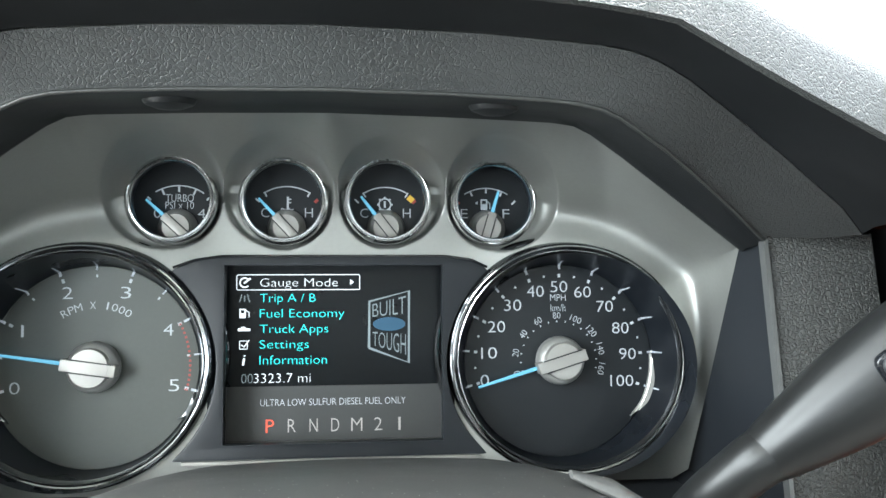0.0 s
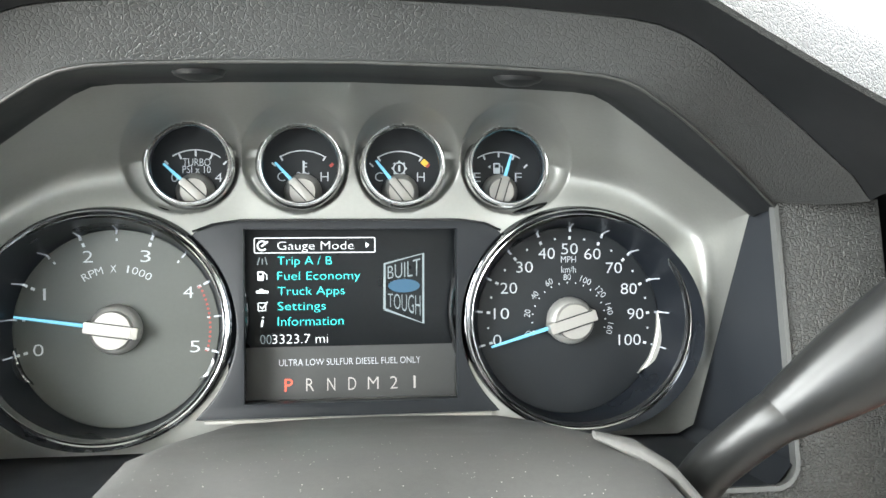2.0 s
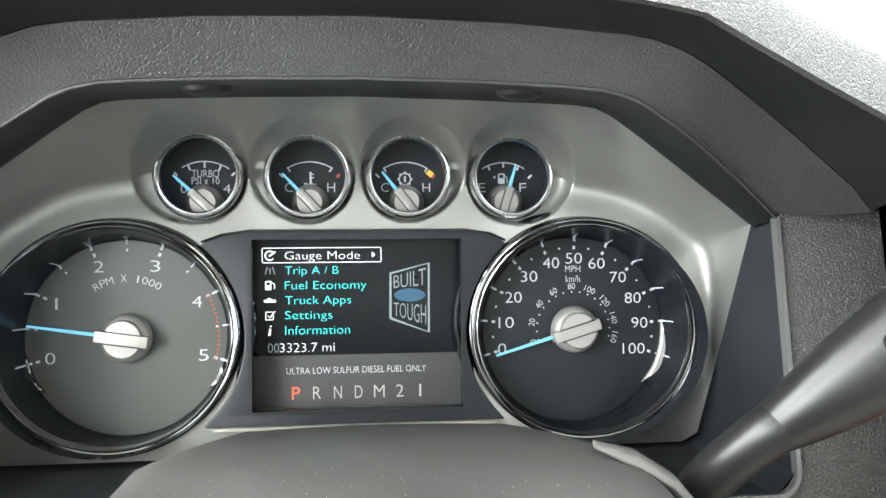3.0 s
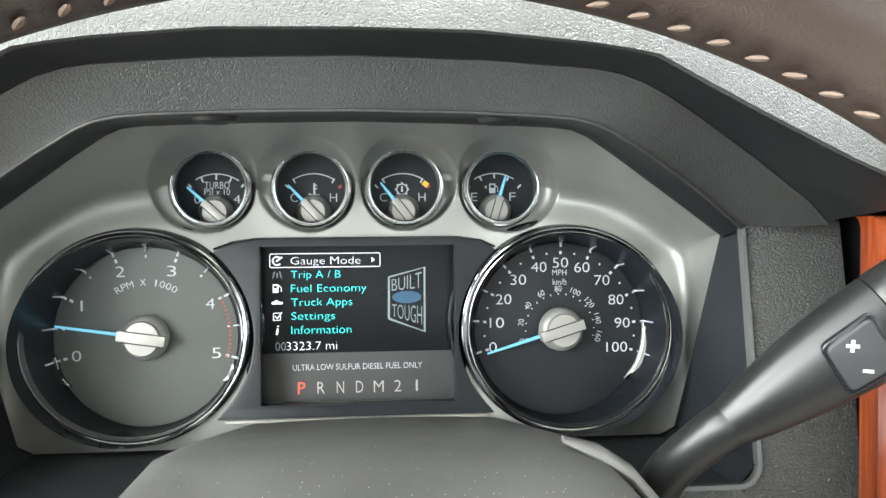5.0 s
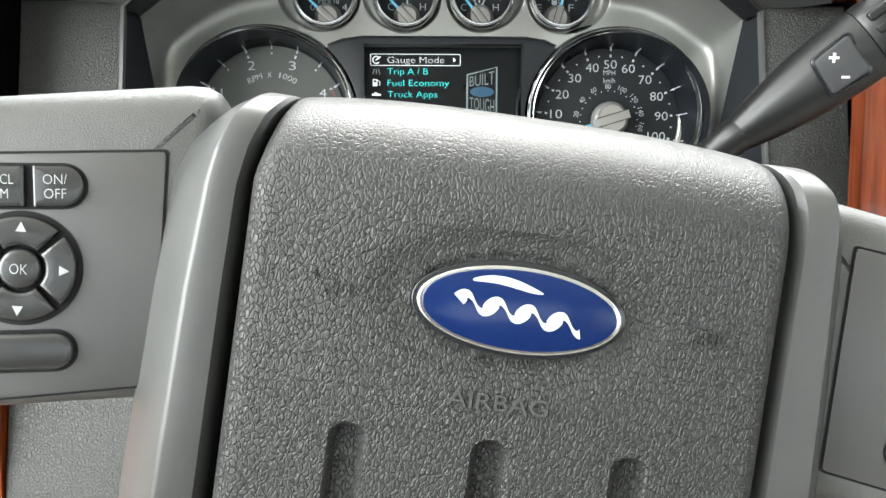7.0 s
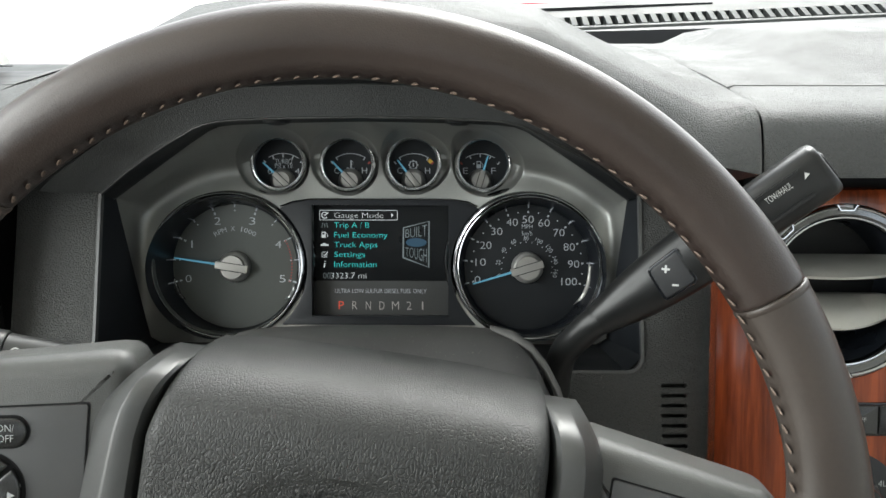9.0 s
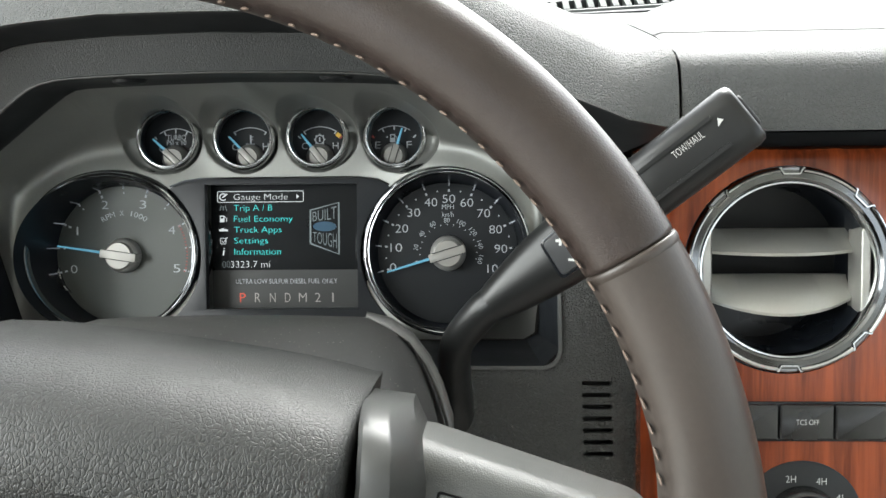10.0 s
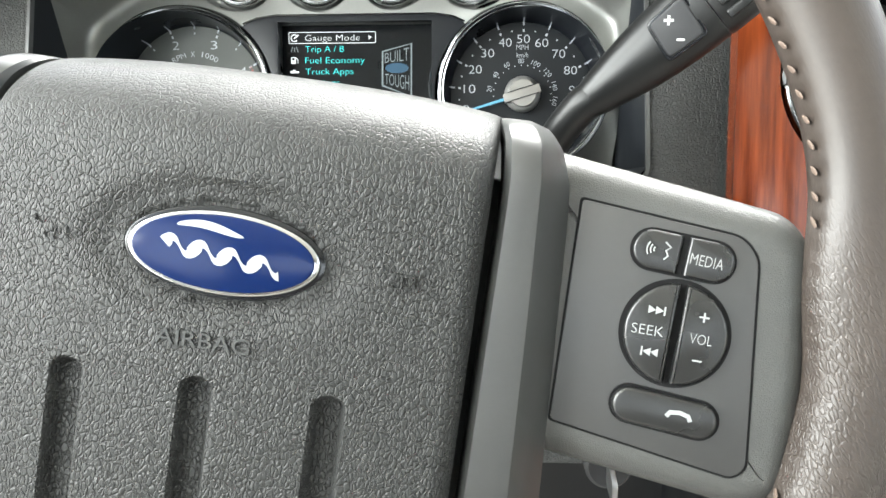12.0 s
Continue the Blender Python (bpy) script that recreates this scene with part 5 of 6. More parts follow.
def spoke_body(side):
    outline = soften([(0.0780, -0.0400), (0.1560, -0.0475), (0.1690, -0.0420), (0.1700, -0.0100), (0.1660, 0.0310), (0.1580, 0.0400), (0.0780, 0.0520)], 0.012)
    bm = slab(outline, -0.022, 0.0088, 0.0095, steps=7)
    if side < 0:
        moved(bm, Matrix.Diagonal((-1, 1, 1, 1)))
    return bm


def mirror(poly, side):
    return poly if side > 0 else [(-x, y) for x, y in reversed(poly)]


KEY_LEGEND = surface("pale_grey_key_legend", (0.26, 0.27, 0.27), 0.5, wear=0.12)
BAR_GREY = surface("dark_satin_strip", (0.036, 0.037, 0.036), 0.38, fine=0.3, wear=0.12, spec=0.5)
SPOKE_GREY = surface("grey_grained_spoke", (0.056, 0.0575, 0.055), 0.42, grain=0.5, cell=0.0008, wear=0.1, depth=0.12, gap=0.2, spec=0.5, worms=0.7)
KEYPAD = surface("charcoal_keypad", (0.019, 0.0195, 0.0195), 0.42, fine=0.3, wear=0.1, spec=0.95)
KEY = surface("charcoal_button", (0.012, 0.0125, 0.0125), 0.26, fine=0.3, wear=0.1, spec=0.6)
ZK = 0.0095
for side in (1, -1):
    earlier = set(bpy.data.objects)
    part("spoke_bar", spoke_bar(side), BAR_GREY, wheel, "", 27)
    part("spoke", spoke_body(side), SPOKE_GREY, wheel, "", 40)
    x_in = 0.0985 if side > 0 else 0.0938
    field = [(x_in, -0.0298), (0.1520, -0.0372), (0.1555, -0.0340), (0.1500, 0.0265), (0.1450, 0.0318), (x_in, 0.0366)]
    part("keypad_gap", slab(mirror(soften(inset(field, -0.0007), 0.004, sharp=(0, 5)), side), 0.004, 0.0090, 0), RECESS_BLACK, wheel)
    kp = part("keypad", slab(mirror(soften(field, 0.004, sharp=(0, 5)), side), 0.004, ZK, 0.0003), KEYPAD, wheel, "charcoal switch panel", 20)
    cx = 0.1302 * side
    pill = rounded(-0.0144, -0.0057, 0.0144, 0.0057, 0.0056, 6)
    tilt = Matrix.Translation((cx - 0.001 * side, 0.0243, 0)) @ Matrix.Rotation(radians(-4 * side), 4, "Z")
    part("key_recess", moved(slab(inset(pill, -0.0007), 0.005, ZK + 0.0003, 0), tilt), RECESS_BLACK, kp)
    for x0, x1 in ((-0.0144, -0.0010), (0.0010, 0.0144)):
        half = [(max(x0, min(x1, x)), y) for x, y in pill]
        clean = [p for i, p in enumerate(half) if p != half[i - 1]]
        part("key", moved(slab(clean, 0.005, ZK + 0.0020, 0.0009), tilt), KEY, kp)
    ring_r = 0.0146
    hubm = Matrix.Translation((cx, 0.0016, 0))
    part("key_recess", moved(slab(disc(ring_r + 0.0013, 48), 0.005, ZK + 0.0003, 0), hubm), RECESS_BLACK, kp)
    if side > 0:
        for s in (-1, 1):
            half = [polar(ring_r, a) for a in range(-86, 87, 4)]
            half = [(max(0.0008, x), y) for x, y in half]
            half = half if s > 0 else [(-x, y) for x, y in reversed(half)]
            part("key", moved(slab(half, 0.005, ZK + 0.0034, 0.0011), hubm @ Matrix.Rotation(radians(-2), 4, "Z")), KEY, kp)
        z = ZK + 0.0036
        lettering("legend", "SEEK", KEY_LEGEND, kp, cx - 0.0078, 0.0018, z, width=0.0090, height=0.0029)
        lettering("legend", "VOL", KEY_LEGEND, kp, cx + 0.0072, 0.0014, z, width=0.0062, height=0.0029)
        part("legend", moved(ribbon([(-0.0014, 0), (0.0014, 0)], 0.0005, 0, 0.0002, bm=ribbon([(0, -0.0014), (0, 0.0014)], 0.0005, 0, 0.0002)), Matrix.Translation((cx + 0.0072, 0.0078, z))), KEY_LEGEND, kp)
        part("legend", moved(ribbon([(-0.0013, 0), (0.0013, 0)], 0.0005, 0, 0.0002), Matrix.Translation((cx + 0.0070, -0.0048, z))), KEY_LEGEND, kp)
        for y, d in ((0.0078, 1), (-0.0044, -1)):
            icon = bmesh.new()
            for k in range(2):
                slab([(-0.0022 * d + 0.0021 * d * k, -0.0012 * d), (0.0 + 0.0021 * d * k, 0.0), (-0.0022 * d + 0.0021 * d * k, 0.0012 * d)], 0, 0.0002, 0, bm=icon)
            ribbon([(0.0024 * d, -0.0013), (0.0024 * d, 0.0013)], 0.0005, 0, 0.0002, bm=icon)
            part("legend", moved(icon, Matrix.Translation((cx - 0.0062, y, z))), KEY_LEGEND, kp)
        lettering("legend", "MEDIA", KEY_LEGEND, kp, cx + 0.0057, 0.0236, ZK + 0.0021, width=0.0092, height=0.0031, turn=-4)
        icon = bmesh.new()
        for k in range(3):
            ribbon([polar(0.0012 + 0.0010 * k, a) for a in range(145, 216, 14)], 0.0004, 0, 0.0002, bm=icon)
        ribbon([(0.0016, 0.0026), (0.0034, 0.0014), (0.0022, 0.0002), (0.0030, -0.0012), (0.0020, -0.0024)], 0.0005, 0, 0.0002, bm=icon)
        part("legend", moved(icon, tilt @ Matrix.Translation((-0.0072, 0.0002, ZK + 0.0020))), KEY_LEGEND, kp)
    else:
        for k in range(4):
            a0 = 90 * k - 45 + 3.5
            seg = [polar(ring_r, a0 + 83 * i / 14) for i in range(15)] + [polar(0.0064, a0 + 83 * i / 6) for i in range(6, -1, -1)]
            part("key", moved(slab(seg, 0.005, ZK + 0.0028, 0.0012), hubm), KEY, kp)
            x, y = polar(0.0112, 90 * k)
            arrow = [polar(0.0017, 90 * k + t) for t in (0, 125, 235)]
            part("legend", moved(slab(arrow, 0, 0.0002, 0), Matrix.Translation((cx + x, 0.0016 + y, ZK + 0.0028))), KEY_LEGEND, kp)
        part("key", moved(slab(disc(0.0056, 32), 0.005, ZK + 0.0034, 0.0014), hubm), KEY, kp)
        lettering("legend", "OK", KEY_LEGEND, kp, cx, 0.0016, ZK + 0.0035, width=0.0046, height=0.0028)
        lettering("legend", "CNCL\nRSM", KEY_LEGEND, kp, cx - 0.0065, 0.0237, ZK + 0.0021, width=0.0078, height=0.0066, turn=4)
        lettering("legend", "ON/\nOFF", KEY_LEGEND, kp, cx + 0.0080, 0.0247, ZK + 0.0021, width=0.0062, height=0.0066, turn=4)
    pill2 = rounded(-0.0152, -0.0053, 0.0152, 0.0053, 0.0052, 6)
    m2 = Matrix.Translation((cx + 0.0004 * side, -0.0216, 0)) @ Matrix.Rotation(radians(-4 * side), 4, "Z")
    part("key_recess", moved(slab(inset(pill2, -0.0007), 0.005, ZK + 0.0003, 0), m2), RECESS_BLACK, kp)
    part("key", moved(slab(pill2, 0.005, ZK + 0.0024, 0.0014), m2), KEY, kp)
    if side > 0:
        icon = ribbon([(-0.0034, -0.0006), (-0.0026, 0.0008), (0.0, 0.0013), (0.0026, 0.0008), (0.0034, -0.0006)], 0.0013, 0, 0.0002)
        part("legend", moved(icon, m2 @ Matrix.Translation((0.0042, 0.0, ZK + 0.0024))), KEY_LEGEND, kp)
    else:
        for ob in set(bpy.data.objects) - earlier:
            if not ob.name.startswith("spoke_bar"):
                ob.data.transform(Matrix.Translation((-0.1422, 0.0035 if ob.name.startswith("spoke") else -0.0030, 0)) @ Matrix.Rotation(radians(4), 4, "Z") @ Matrix.Translation((0.1360, 0, 0)))
    # the spokes rise a little towards the rim
    rise = Matrix.Translation((side * 0.098, 0, 0.0045)) @ Matrix.Rotation(radians(-8 * side), 4, "Y") @ Matrix.Translation((-side * 0.098, 0, -0.0095))
    for ob in set(bpy.data.objects) - earlier:
        if not ob.name.startswith("spoke_bar"):
            ob.data.transform(rise)
part("hub_back", slab(soften([(-0.088, -0.085), (0.088, -0.085), (0.088, 0.034), (0.070, 0.042), (-0.070, 0.042), (-0.088, 0.034)], 0.01), -0.055, -0.020, 0.008), MATTE, wheel, "black hub behind the airbag")
part("column_tube", moved(lathe([(0.04, -0.12), (0.04, -0.05)], 32, caps=True), Matrix()), MATTE, wheel)

# ---- turn signal stalk, only its tip shows past the rim ----
stalk = thing("indicator_stalk", "dark grey indicator stalk with white markings", "stalk")
SM = Matrix.Translation((-0.103, 0.160, 1.1385)) @ Matrix.Rotation(radians(187), 4, "Z") @ Matrix.Rotation(radians(-11), 4, "Y")
part("arm", moved(loft([stalk_ring(-0.01, 0.0075, 0.0075), stalk_ring(0.03, 0.0080, 0.0080), stalk_ring(0.0555, 0.0092, 0.0095)]), SM), SATIN, stalk, "", 50)
part("twist_knob", moved(loft([stalk_ring(0.0562, 0.0094, 0.0098, 2.2), stalk_ring(0.0572, 0.0100, 0.0104, 2.2), stalk_ring(0.0730, 0.0104, 0.0108, 2.3), stalk_ring(0.0738, 0.0098, 0.0102, 2.3), stalk_ring(0.0746, 0.0098, 0.0102, 2.3), stalk_ring(0.0752, 0.0104, 0.0108, 2.3), stalk_ring(0.0830, 0.0100, 0.0104, 2.3), stalk_ring(0.0850, 0.0084, 0.0088, 2.3)]), SM), SATIN, stalk, "grooved twist knob", 40)
TO_DRIVER = SM @ Matrix.Rotation(radians(-60), 4, "X")
for v in (-0.0034, 0.0, 0.0034):
    part("mark", moved(slab(rounded(0.0660, v - 0.0006, 0.0715, v + 0.0006, 0.0004, 2), 0.0095, 0.0109, 0), TO_DRIVER), LEGEND, stalk)
icon = ribbon([polar(0.0018, a, (0.0500, -0.0005)) for a in range(0, 361, 30)], 0.0006, 0.0085, 0.0098)
slab(rounded(0.0518, 0.0002, 0.0540, 0.0020, 0.0004, 2), 0.0085, 0.0098, 0, bm=icon)
part("mark", moved(icon, TO_DRIVER), LEGEND, stalk)


# ---- wood trim with air vents and switches ----
def wood_panel(x0, x1, m):
    prof = [(0.0590, -0.030), (0.0590, -0.004), (0.0575, -0.0012), (0.0545, 0.0), (-0.05, 0.0), (-0.30, 0.004)]
    rings = []
    n = 30
    for i in range(n + 1):
        x = x0 + (x1 - x0) * i / n
        e = min(abs(x - x0), abs(x1 - x))
        back = 0.004 * max(0.0, 1 - e / 0.004) ** 2
        rings.append([(x, y, z - back) for y, z in prof])
    back = [[(x, y, z - 0.012) for x, y, z in ring] for ring in rings]
    bm = bmesh.new()
    front, rear = ([[bm.verts.new(p) for p in ring] for ring in rows] for rows in (rings, back))
    k = len(prof)
    for i in range(n):
        for j in range(k - 1):
            bm.faces.new((front[i][j], front[i + 1][j], front[i + 1][j + 1], front[i][j + 1]))
            bm.faces.new((rear[i][j], rear[i][j + 1], rear[i + 1][j + 1], rear[i + 1][j]))
        bm.faces.new((front[i][0], rear[i][0], rear[i + 1][0], front[i + 1][0]))
        bm.faces.new((front[i][-1], front[i + 1][-1], rear[i + 1][-1], rear[i][-1]))
    for j in range(k - 1):
        bm.faces.new((front[0][j], front[0][j + 1], rear[0][j + 1], rear[0][j]))
        bm.faces.new((front[n][j], rear[n][j], rear[n][j + 1], front[n][j + 1]))
    return cut(bm, slab(disc(0.0500, 64), -0.06, 0.05, 0))


def air_vent(m, label):
    vent = thing("air_vent", label, "air vent", m, "round dashboard vents")
    part("barrel", lathe([(0.0440, 0.002), (0.0425, -0.002), (0.0405, -0.010), (0.0400, -0.045), (0.00001, -0.046)], 64), WALL_BLACK, vent)
    part("ring_band", lathe([(0.0418, 0.0005), (0.0424, 0.0040), (0.0440, 0.0052), (0.0478, 0.0050), (0.0486, 0.0030)], 96), SMOKED, vent, "dark gloss ring")
    part("chrome_ring", lathe([(0.0414, -0.002), (0.0412, 0.0035), (0.0416, 0.0046), (0.0424, 0.0047), (0.0427, 0.0040)], 96), CHROME, vent, "thin chrome inner edge")
    for k in range(8):
        a0 = 45 * k
        part("ring_rim", lathe([(0.0468, 0.0044), (0.0472, 0.0062), (0.0480, 0.0068), (0.0488, 0.0064), (0.0494, 0.0050), (0.0496, -0.001)], 14, start=a0 + 6.6, sweep=31.8), CHROME, vent, "chrome rim between two lugs")
        lug = [polar(0.0490, a0 + 7.2), polar(0.0492, a0 + 6.4), polar(0.0462, a0 + 4.6), polar(0.0462, a0 - 4.6), polar(0.0492, a0 - 6.4), polar(0.0490, a0 - 7.2)]
        part("lug_edge", ribbon(lug, 0.0007, 0.002, 0.0062), CHROME, vent)
        part("lug", slab([polar(0.0468, a0 - 4.6), polar(0.0494, a0 - 5.8), polar(0.0498, a0), polar(0.0494, a0 + 5.8), polar(0.0468, a0 + 4.6)], 0.001, 0.0046, 0.0006), DARK_CHROME, vent)
    part("ring_seat", lathe([(0.0445, 0.001), (0.0500, 0.0012), (0.0512, 0.0004), (0.0515, -0.004)], 64), GLOSSBLACK, vent)
    for v, dip in ((0.0105, 0.0), (-0.0130, 0.0)):
        half = math.sqrt(0.0400 ** 2 - (abs(v) + 0.004) ** 2)
        rings = []
        for i in range(25):
            x = -half + 2 * half * i / 24
            k = 1 - (x / half) ** 2
            edge_z = -0.010 + 0.0105 * k
            sag = -0.0070 * k if v < 0 else -0.0012 * k
            rings.append([(x, v + 0.0085, -0.030), (x, v + 0.0090, -0.018), (x, v + 0.002 + sag * 0.4, edge_z - 0.004), (x, v - 0.0015 + sag, edge_z), (x, v - 0.0030 + sag, edge_z - 0.0006), (x, v - 0.0020 + sag, edge_z - 0.006), (x, v + 0.0060, -0.030)])
        part("vane", loft(rings), SILVER_VANE, vent, "silver louvre", 40)
    for s in (-1, 1):
        part("vane_bracket", moved(slab(soften([(-0.0022, -0.020), (0.0022, -0.024), (0.0022, 0.024), (-0.0022, 0.020)], 0.001), -0.014, 0.0005, 0.0008), Matrix.Translation((s * 0.0378, -0.001, 0))), SILVER_VANE, vent)
    return vent


trim_right = thing("wood_trim", "glossy red-brown wood dash trim panel", "trim panel", STACK)
part("veneer", wood_panel(-0.0690, 0.36, STACK), WOOD, trim_right, "lacquered red-brown veneer", 40)
STACK_LEFT = frame_from((-0.2855, 0.24, 1.1468), 15.0)
trim_left = thing("wood_trim", "glossy red-brown wood dash trim panel", "trim panel", STACK_LEFT)
part("veneer", wood_panel(-0.30, 0.0665, STACK_LEFT), WOOD, trim_left, "lacquered red-brown veneer", 40)
air_vent(STACK @ Matrix.Translation((0.0012, 0, -0.006)), "round chrome-ringed air vent with silver louvres")
air_vent(STACK_LEFT @ Matrix.Translation((-0.0012, 0, -0.006)), "round chrome-ringed air vent with silver louvres")

switches = thing("switch_row", "row of dark grey dash switches in wood trim", "switch row", STACK)
part("switch_surround", slab(rounded(-0.0335, -0.0826, 0.1200, -0.0632, 0.002), -0.004, 0.0012, 0.0005), GLOSSBLACK, switches)
for i in range(5):
    x = -0.0330 + 0.0262 * i + (0.0 if i else 0)
    part("switch", slab(rounded(x + 0.0156 - 0.0130, -0.0816, x + 0.0156 + 0.0126, -0.0642, 0.0012), -0.003, 0.0034, 0.0012), KEY, switches)
lettering("legend", "TCS OFF", LEGEND, switches, -0.0330 + 0.0262 + 0.0156, -0.0726, 0.0035, width=0.0108, height=0.0026)

selector = thing("drive_selector", "black rotary four wheel drive selector knob", "rotary switch", STACK @ Matrix.Translation((0.0075, -0.1210, 0)))
part("plate", lathe([(0.00001, 0.0022), (0.0275, 0.0022), (0.0290, 0.0012), (0.0292, -0.002)], 56), LIP_BLACK, selector)
knob = []
for r, h in ((0.0172, 0.002), (0.0172, 0.006), (0.0158, 0.0085), (0.0146, 0.0095), (0.0139, 0.017), (0.0128, 0.0185), (0.00001, 0.0187)):
    knob.append((r, h))
part("knob", lathe(knob, 48), KEY, selector, "dark rotary knob")
part("knob_grip", slab(rounded(-0.0038, -0.0132, 0.0038, 0.0136, 0.003), 0.0175, 0.0215, 0.0012), KEY, selector)
part("knob_mark", slab(rounded(-0.0007, 0.0060, 0.0007, 0.0128, 0.0004), 0.0212, 0.0217, 0), LEGEND, selector)
for word, a in (("2H", 106), ("4H", 66), ("4L", 32)):
    x, y = polar(0.0212, a)
    lettering("legend", word, LEGEND, selector, x, y, 0.0023, width=0.0048, height=0.0034)

# ---- cabin shell: firewall, cowl, glass, doors, roof, floor ----
def shell(name, bm, mat, label, category):
    ob = part(name, bm, mat, None, label)
    return tagged(ob, label, category, kind="structure")


shell("floor", box(-0.75, -2.3, 0.42, 1.15, 0.9, 0.45), CARPET, "tan carpeted cabin floor", "floor")
# added boxes: stop light leaks behind the dash, black for the footwell's shade
shell("dash_block", box(-0.60, 0.40, 0.45, 1.12, 0.93, 1.19), LIP_BLACK, "added black box blocking light behind the dashboard", "wall")
shell("dash_block_right", box(0.225, 0.285, 0.45, 1.12, 0.40, 1.205), LIP_BLACK, "added black box blocking light inside the dashboard", "wall")
shell("dash_block_left", box(-0.60, 0.285, 0.45, -0.235, 0.40, 1.205), LIP_BLACK, "added black box blocking light inside the dashboard", "wall")
# unseen back wall; its window is sized for light and reflections from behind
rear = box(-0.75, -2.34, 0.45, 1.15, -2.30, 1.92)
shell("wall_back", cut(rear, box(-0.40, -2.5, 1.38, 0.80, -2.1, 1.74)), CLOTH, "grey-tan cabin back with a wide rear window", "wall")
shell("ceiling", box(-0.75, -2.3, 1.92, 1.15, 0.25, 1.96), HEADLINER, "pale cloth headliner", "ceiling")
# unseen door panel and added rail, sized to cut light from the right
shell("wall_right", box(1.11, -2.3, 0.45, 1.15, 0.95, 1.25), HEADLINER, "pale inner door panel", "wall")
shell("light_block_right", box(1.11, -2.3, 1.76, 1.15, 0.25, 1.92), HEADLINER, "unseen pale rail added to cut light from the right", "wall")
shell("wall_left", box(-0.79, -2.3, 0.45, -0.75, -0.85, 1.14), HEADLINER, "pale inner rear door panel", "wall")
shell("wall_left_front", box(-0.79, 0.30, 0.45, -0.75, 0.95, 1.14), HEADLINER, "pale kick panel ahead of the open door", "wall")
for n, x, y in (("pillar_1", 1.11, -0.95), ("pillar_2", -0.79, -0.95)):
    shell(n, box(x, y, 0.45, x + 0.04, y + 0.12, 1.92), HEADLINER, "pale cabin pillar", "pillar")
for n, x in (("pillar_5", -0.595), ("pillar_6", 1.08)):
    post = loft([[(x - 0.05, 0.88, 1.20), (x + 0.05, 0.93, 1.20), (x + 0.05, 0.85, 1.20), (x - 0.05, 0.80, 1.20)], [(x - 0.04, 0.26, 1.93), (x + 0.04, 0.29, 1.93), (x + 0.04, 0.21, 1.93), (x - 0.04, 0.18, 1.93)]])
    pillar = shell(n, post, HEADLINER, "pale windscreen pillar trim", "pillar")
    if x < 0:
        # rubber seal that curves from the pillar's foot down to the dash
        line = [Vector(p) for p in ((-0.528, 0.765, 1.300), (-0.517, 0.755, 1.262), (-0.508, 0.75, 1.238), (-0.498, 0.75, 1.224), (-0.488, 0.75, 1.219), (-0.472, 0.75, 1.2165), (-0.449, 0.75, 1.216))]
        rings = []
        for i, p in enumerate(line):
            d = (line[min(i + 1, len(line) - 1)] - line[max(i - 1, 0)]).normalized()
            side, k = d.cross(Vector((0, 1, 0))).normalized(), (1.3, 1.3, 1.2, 1.0, 0.8, 0.6, 0.25)[i]
            rings.append([tuple(p + side * 0.0024 * k * math.cos(t) + Vector((0, 0.006 * k * math.sin(t), 0))) for t in np.linspace(0, 2 * math.pi, 8, endpoint=False)])
        part("rubber_seal", loft(rings), LIP_BLACK, pillar, "black rubber edge seal", 60)

cowl = thing("cowl_grille", "black ribbed cowl grille outside the windscreen", "cowl grille")
RIB_GREY = surface("weathered_grey_plastic", (0.055, 0.059, 0.056), 0.7, fine=0.3, wear=0.2)
COWL_GREY = surface("faded_cowl_plastic", (0.012, 0.0145, 0.0135), 0.6, fine=0.3, wear=0.3, patch=9.0)


def cowl_up(x):
    """The cowl rises towards the middle of the truck and falls away at its end."""
    return 0.043 * (x - 0.22) if x > -0.1 else -0.0138 - 0.085 * smooth01((-x - 0.1) / 0.3)


def cowl_strip(prof):
    return loft([[(float(x), y, z + cowl_up(x) * (1.0 if y > 0.96 else 0.6)) for y, z in prof] for x in np.linspace(-0.74, 1.14, 48)])


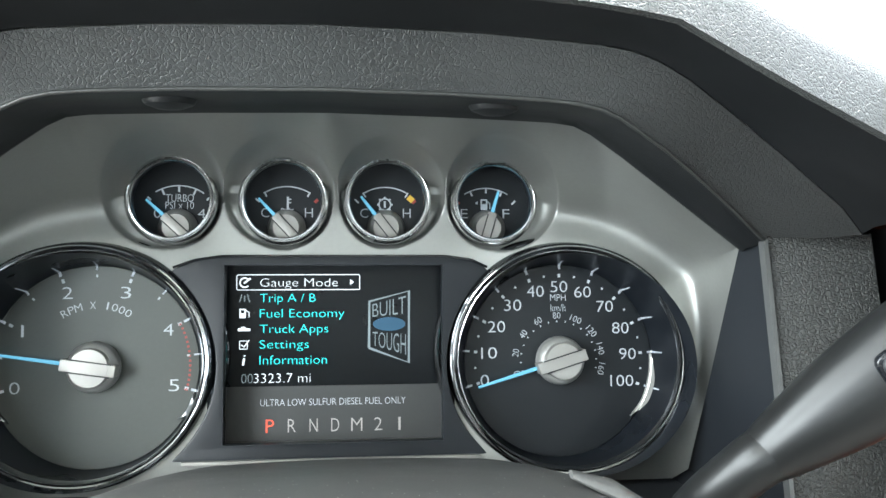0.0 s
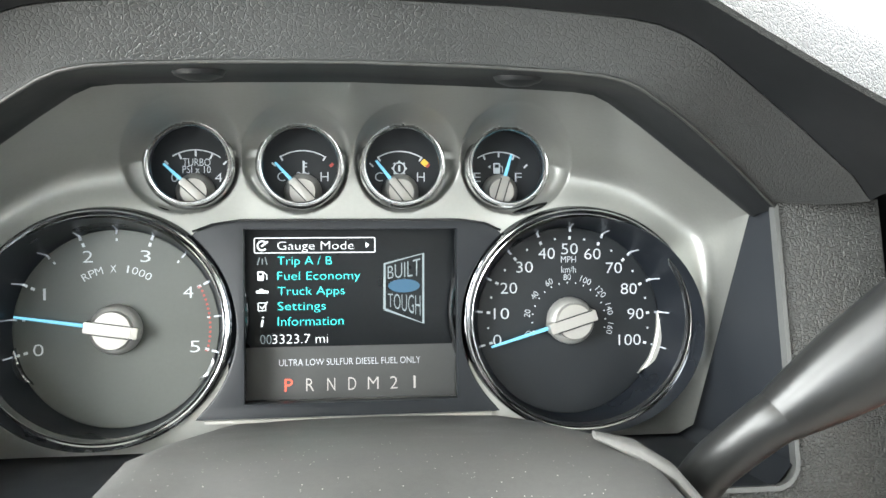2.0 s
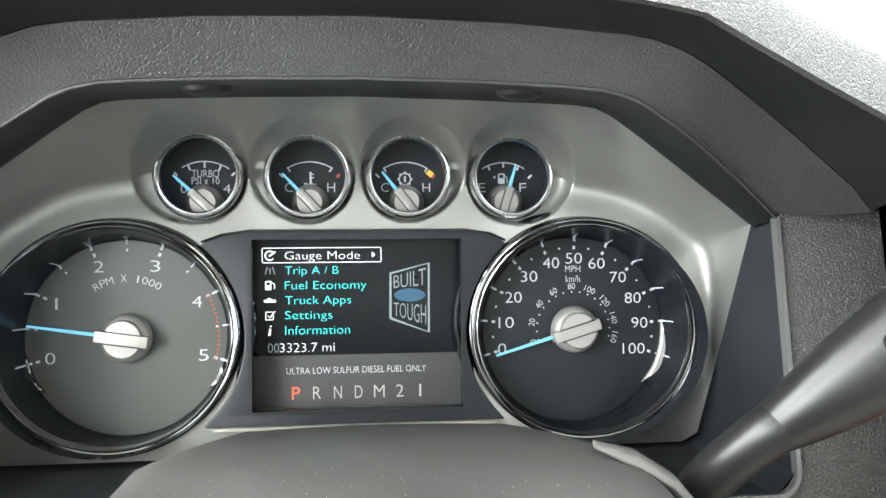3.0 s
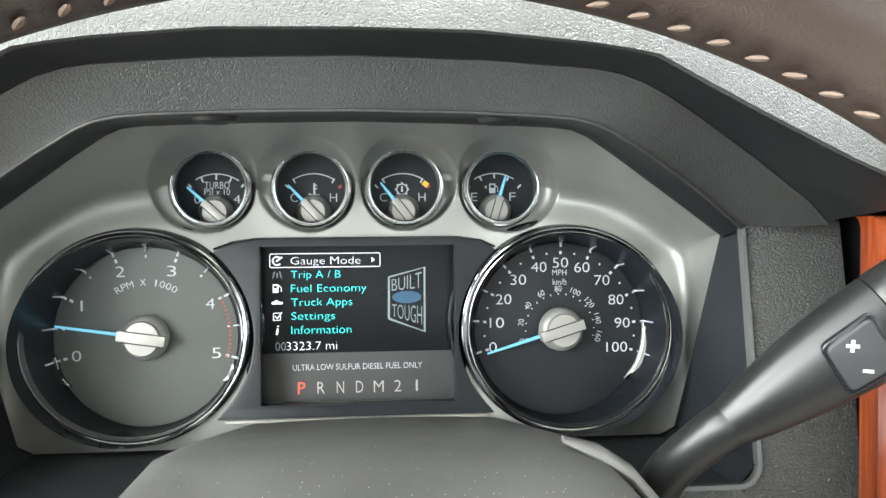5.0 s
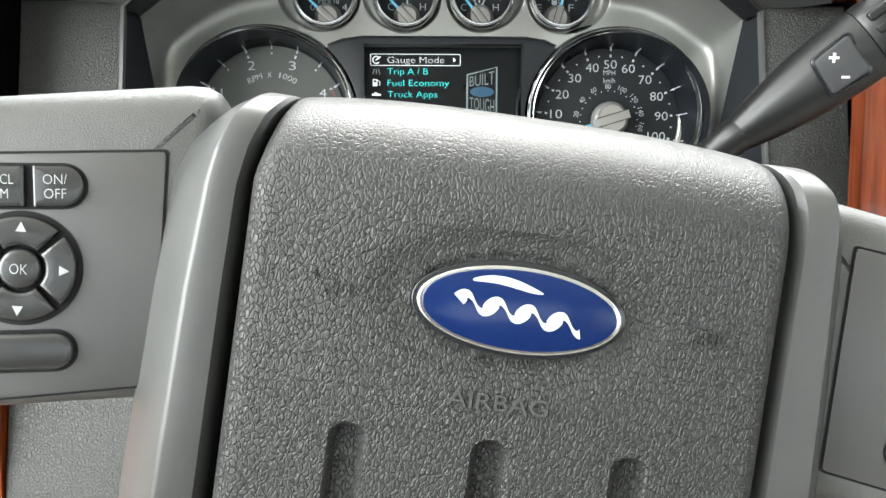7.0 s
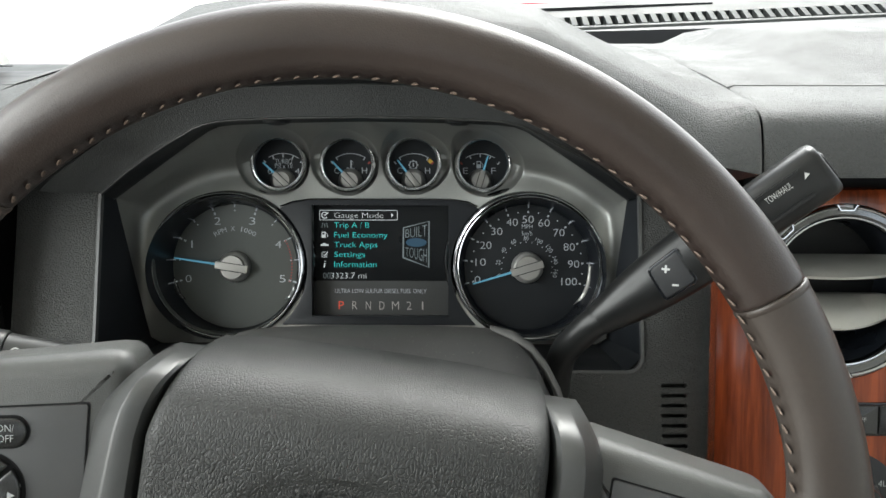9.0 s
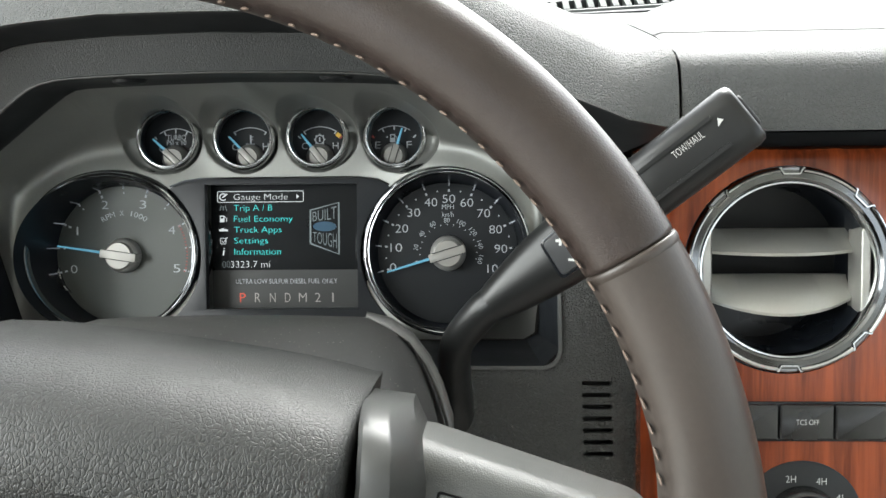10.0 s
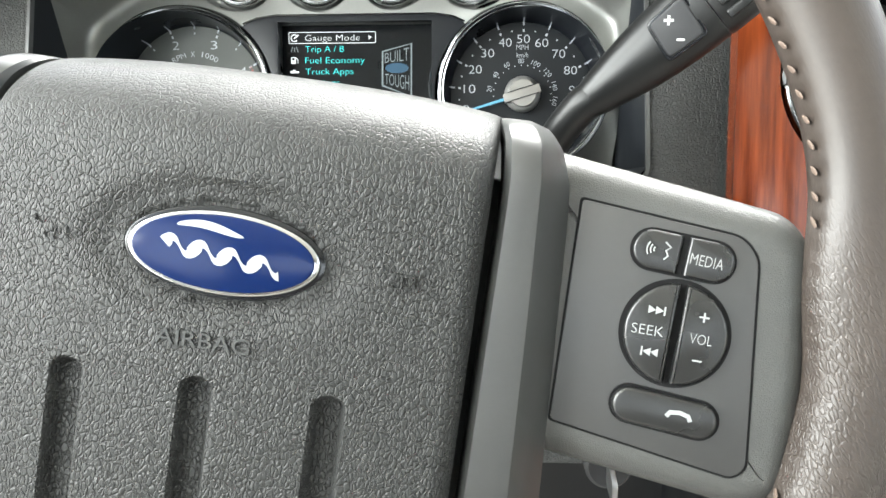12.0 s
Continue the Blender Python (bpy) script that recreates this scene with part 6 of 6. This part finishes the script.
part("cowl_base", cowl_strip(((0.950, 1.150), (0.950, 1.2405), (0.956, 1.2408), (0.99, 1.2390), (0.99, 1.150))), MATTE, cowl, "dark screen edge")
part("cowl_lip", cowl_strip(((0.992, 1.2330), (0.994, 1.2424), (0.998, 1.2432), (1.022, 1.2428), (1.024, 1.2330))), RIB_GREY, cowl, "pale front lip")
part("rib_bed", cowl_strip(((1.026, 1.220), (1.028, 1.2320), (1.066, 1.2400), (1.068, 1.220))), LIP_BLACK, cowl)
part("upper_panel", cowl_strip(((1.070, 1.235), (1.070, 1.2528), (1.10, 1.2590), (1.20, 1.2690), (1.22, 1.2670), (1.22, 1.20))), COWL_GREY, cowl, "faded panel behind the ribs")
rib = part("rib", loft([[(x, 1.036, 1.2375), (x, 1.038, 1.2432), (x, 1.066, 1.2530), (x, 1.069, 1.2520), (x, 1.069, 1.2375)] for x in (-0.0042, -0.0036, 0.0036, 0.0042)]), RIB_GREY, cowl, "weathered grey rib")
for i in range(64):
    ob = rib if i == 0 else new("rib", rib.data)
    ob.parent = cowl
    x = 0.012 + 0.0168 * i
    ob.location = (x, 0, cowl_up(x))
wiper = thing("wiper", "black windscreen wiper resting along the cowl", "wiper")
part("blade", loft([[(x, 1.118 + dy, 1.2560 + 0.063 * (x - 0.10) - 0.03 * max(0, x - 0.22) + dz) for dy, dz in ((-0.004, -0.012), (0.004, -0.012), (0.003, 0.002), (-0.003, 0.002))] for x in (-0.22, -0.1, 0.0, 0.1, 0.2, 0.3, 0.42, 0.45)]), LIP_BLACK, wiper, "thin black blade")

bonnet = thing("truck_hood", "glossy red truck hood beyond the windscreen", "hood")
rows = []
for x in np.linspace(-0.49, 0.87, 28):
    crest = 1.265 - 0.077 * ((x - 0.19) / 0.65) ** 2
    rows.append([(x, y, crest - (0.30 * (1.34 - y) if y < 1.34 else 0.16 * (y - 1.34) ** 1.1)) for y in np.linspace(1.25, 2.30, 22)])
rows = [[(-0.50, y, z - 0.03) for x, y, z in rows[0]]] + rows + [[(0.88, y, z - 0.03) for x, y, z in rows[-1]]]
rows = [[(x, y, z - 0.25) for x, y, z in rows[0]]] + rows + [[(x, y, z - 0.25) for x, y, z in rows[-1]]]
part("hood_panel", loft(rows, closed=False), RED_PAINT, bonnet, "", 60)

ground = shell("ground", box(-300, -300, -0.4, 300, 300, -0.35), GRAVEL, "pale sunlit gravel ground", "ground")
